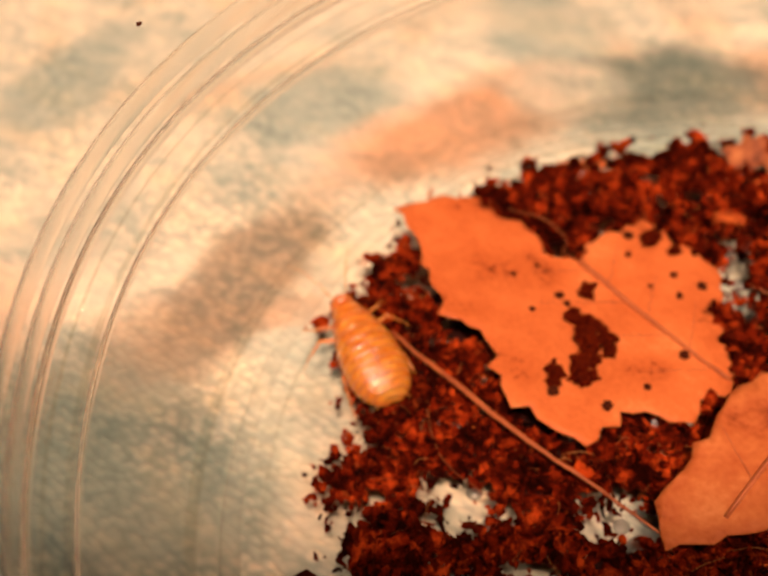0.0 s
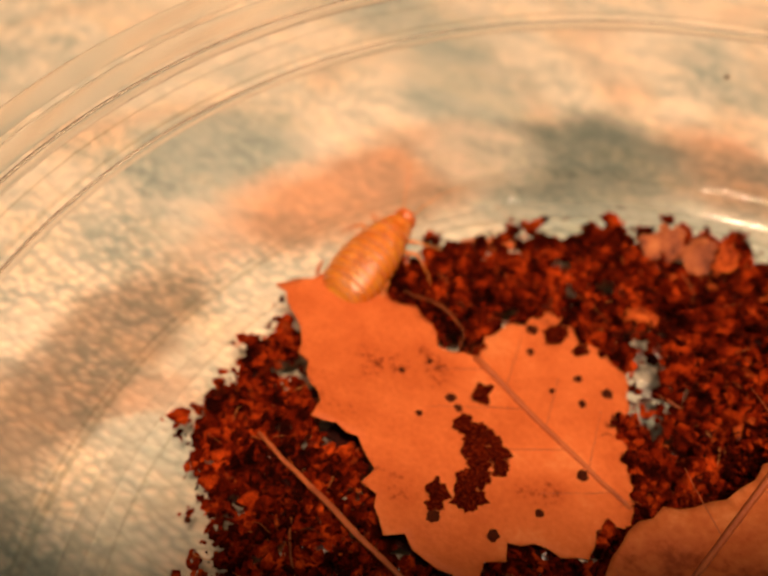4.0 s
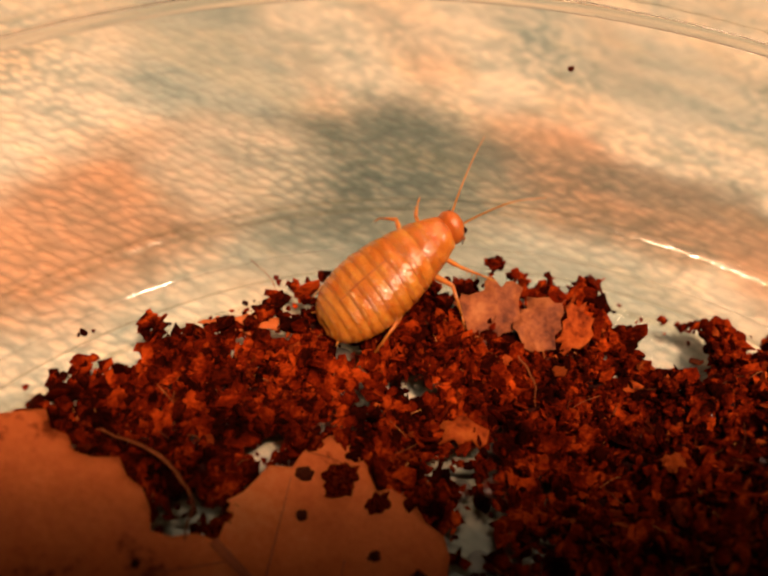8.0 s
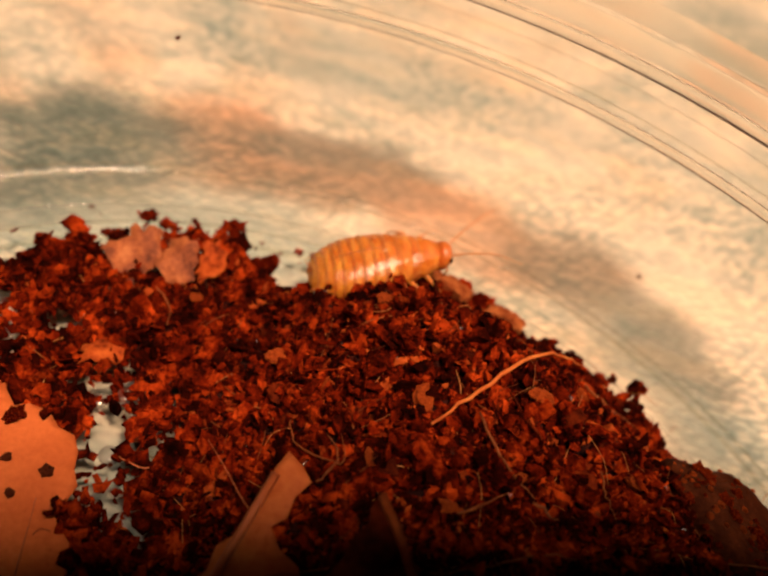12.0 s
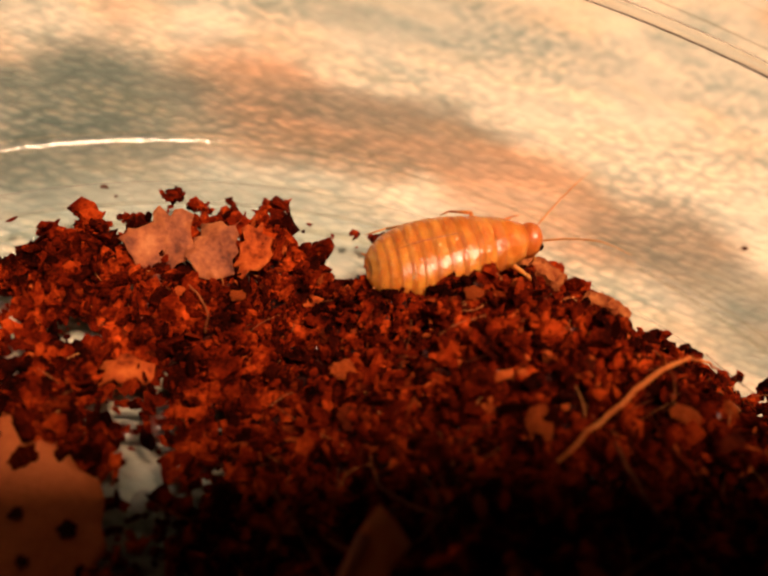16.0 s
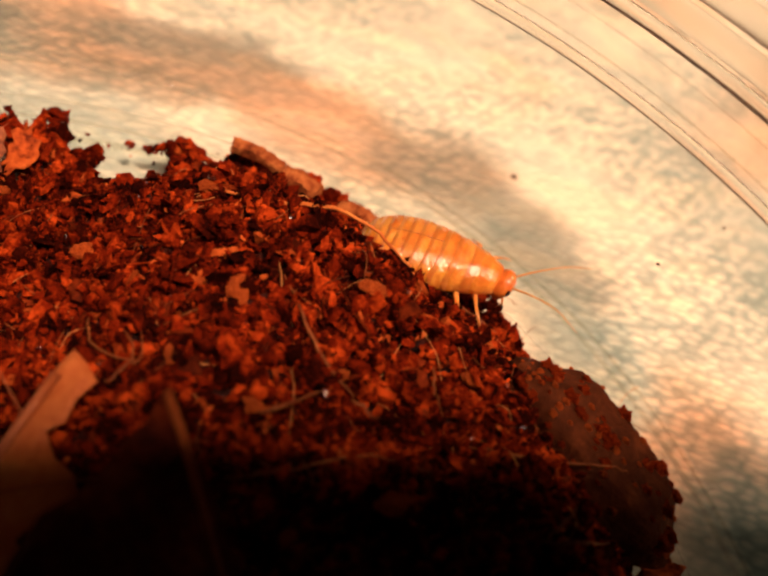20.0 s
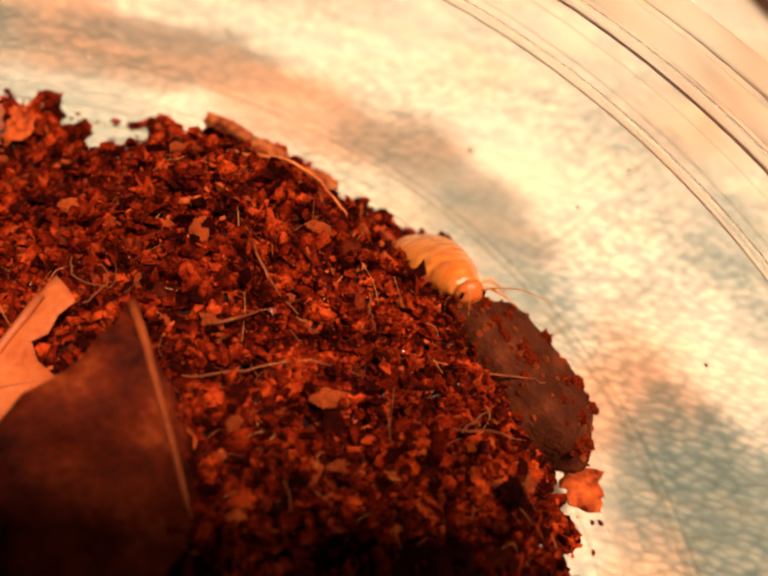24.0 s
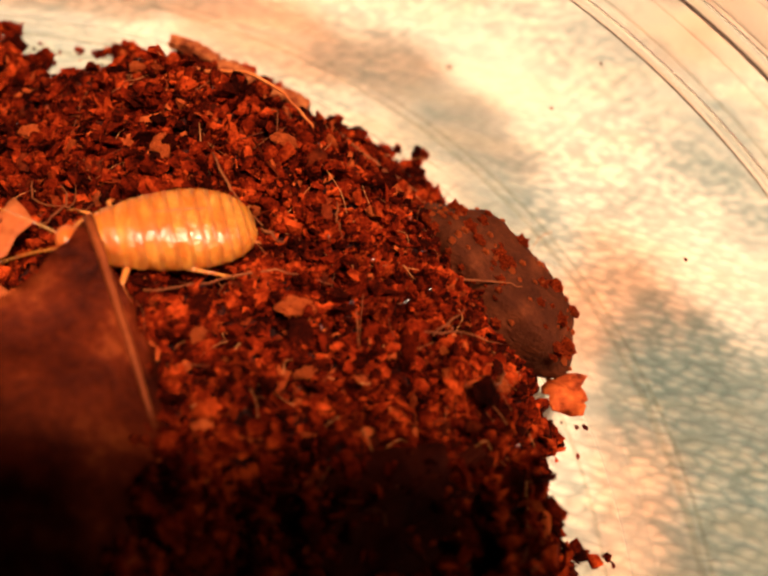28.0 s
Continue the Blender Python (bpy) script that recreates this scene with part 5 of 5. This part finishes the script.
                part("spine", tube([m, m + Vector((-0.03, s * 0.03, -0.03))], [0.006, 0.001], 4), LIMB, leg)
            moving.append((leg, Vector((x, s * y, -0.06)) * CM, 0.0, s * (1 if k % 2 else -1), 16.0))
    for ob, hip, *_ in moving:
        ob.matrix_basis = Matrix.Translation(hip)
    return bug, moving


BUG, SWINGING = nymph()


# ---------------------------------------------------------------- the unseen phone that films, just behind the lens, added to shade the tub
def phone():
    p = empty("phone", Matrix.Identity(4), "unseen black phone behind the lens, added to shade the tub", "phone")
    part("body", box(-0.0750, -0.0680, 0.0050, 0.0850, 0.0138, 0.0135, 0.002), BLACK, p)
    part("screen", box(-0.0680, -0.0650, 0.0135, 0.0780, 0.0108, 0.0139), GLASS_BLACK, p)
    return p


SHADE_PHONE = phone()

CRAWL = [  # seconds, middle of the body, heading, pitch
    (0, -4.69, -0.55, 0.35, 143, 9), (0.5, -5.05, -0.27, 0.39, 134, 12), (1, -5.03, -0.13, 0.52, 130, 24), (1.5, -4.98, -0.00, 0.54, 121, 26), (2, -4.93, 0.26, 0.57, 115, 29),
    (2.5, -5.04, 0.50, 0.47, 118, 19), (3.2, -4.97, 1.44, 0.50, 104, 16), (3.9, -4.67, 2.38, 0.48, 84, 14), (4.5, -4.24, 3.07, 0.41, 69, 14), (5, -3.66, 3.58, 0.38, 73, 11),
    (5.5, -3.27, 3.82, 0.56, 114, 29), (6, -3.34, 3.99, 0.56, 120, 28), (6.5, -3.36, 4.08, 0.70, 114, 42), (7, -3.13, 4.35, 0.65, 88, 36), (7.5, -2.73, 4.38, 0.57, 75, 28),
    (8, -2.51, 4.43, 0.60, 52, 31), (8.5, -2.27, 4.61, 0.52, 39, 23), (9, -1.89, 4.65, 0.49, 23, 21), (9.5, -1.43, 4.94, 0.49, 18, 21), (10, -1.36, 4.90, 0.49, 20, 21),
    (10.5, -0.91, 4.97, 0.45, 9, 15), (11, -0.09, 5.11, 0.46, 3, 15), (11.5, 0.53, 5.14, 0.46, 13, 9), (12, 0.85, 4.89, 0.71, 19, 14), (12.5, 0.85, 4.91, 0.71, 18, 15),
    (14.5, 0.84, 4.91, 0.67, 22, 10), (15, 0.85, 4.86, 0.69, 21, 9), (16, 0.80, 4.81, 0.72, 19, 14), (17, 0.83, 4.87, 0.68, 19, 11), (17.5, 1.29, 4.79, 0.65, 6, 8),
    (18, 1.84, 4.83, 0.64, -16, 10), (18.5, 1.94, 4.61, 0.71, -19, 5), (19, 2.30, 4.05, 0.97, -18, 7), (19.5, 2.66, 4.10, 0.91, -6, 5), (20, 3.04, 4.25, 0.66, -15, 8),
    (20.5, 3.40, 4.22, 0.45, -27, 6), (21, 3.65, 3.88, 0.50, -43, 21), (21.5, 3.58, 3.69, 0.56, -64, 27), (23.5, 3.65, 3.73, 0.56, -64, 26), (24, 3.64, 3.69, 0.59, -66, 29),
    (24.5, 3.42, 3.28, 0.92, -108, 10), (25, 2.89, 2.82, 1.14, -130, 4), (25.5, 2.65, 2.61, 1.26, -136, 4), (26, 2.53, 2.38, 1.28, -136, 9), (26.5, 2.12, 2.34, 1.22, -150, 0),
    (27, 1.78, 2.05, 1.32, -151, 7), (27.5, 1.76, 1.94, 1.34, -147, 8), (28, 1.53, 1.97, 1.25, -160, 0),
]


def motions():
    walk(BUG, [(t, pose(x * CM, y * CM, z * CM, 0, -pitch, turn)) for t, x, y, z, turn, pitch in CRAWL])
    still = ((12.2, 16.9), (21.6, 23.9), (27.0, 27.6))
    for ob, hip, _, side, swing in SWINGING:
        rows = []
        for k in range(57):
            t = k * 0.5
            rest = any(a <= t <= b for a, b in still)
            a = swing * side * (1 if k % 2 else -1) * (0.15 if rest else 1.0)
            lift = 4.0 * side * (1 if k % 2 else -1) * (0.2 if rest else 1.0)
            rows.append((t, Matrix.Translation(hip) @ pose(0, 0, 0, lift, 0, a)))
        walk(ob, rows)
    # the phone is slid off the lens at set times to steer its shade
    shade_shifts = [(0, -0.040, 0), (2.5, -0.040, 0), (4.5, 0.06, 0.002), (6.5, 0.06, 0.002), (7.5, 0.0, -0.0018), (9, 0.0, -0.0018), (10, 0.045, 0.001), (12, 0.045, 0.003), (15, 0.045, 0.003), (16.5, 0.045, 0.0015), (18, 0.0, 0.0025), (19, 0.0, 0.003), (21.5, 0.0, 0.002), (24, -0.045, 0.002), (28, -0.045, 0.002)]
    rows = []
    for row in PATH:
        for (a, p, v), (b, q, w) in zip(shade_shifts, shade_shifts[1:]):
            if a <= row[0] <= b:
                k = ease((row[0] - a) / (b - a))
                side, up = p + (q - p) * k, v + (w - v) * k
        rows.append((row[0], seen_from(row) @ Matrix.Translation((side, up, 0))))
    walk(SHADE_PHONE, rows)
    # the nymph drags the loose strand along as it walks over it
    mid_a, mid_b = (sum(ends, Vector()) / 2 for ends in (STRAND_A, STRAND_B))
    swing = (STRAND_A[1] - STRAND_A[0]).rotation_difference(STRAND_B[1] - STRAND_B[0])
    rows = []
    for t, k in ((0, 0.0), (19.2, 0.0), (19.5, 0.3), (19.9, 0.8), (20.3, 1.0), (28, 1.0)):
        turn = Matrix.Rotation(k * swing.angle, 4, swing.axis)
        rows.append((t, Matrix.Translation(mid_a.lerp(mid_b, k) * CM) @ turn @ Matrix.Translation(-mid_a * CM)))
    walk(STRAND, rows)


motions()
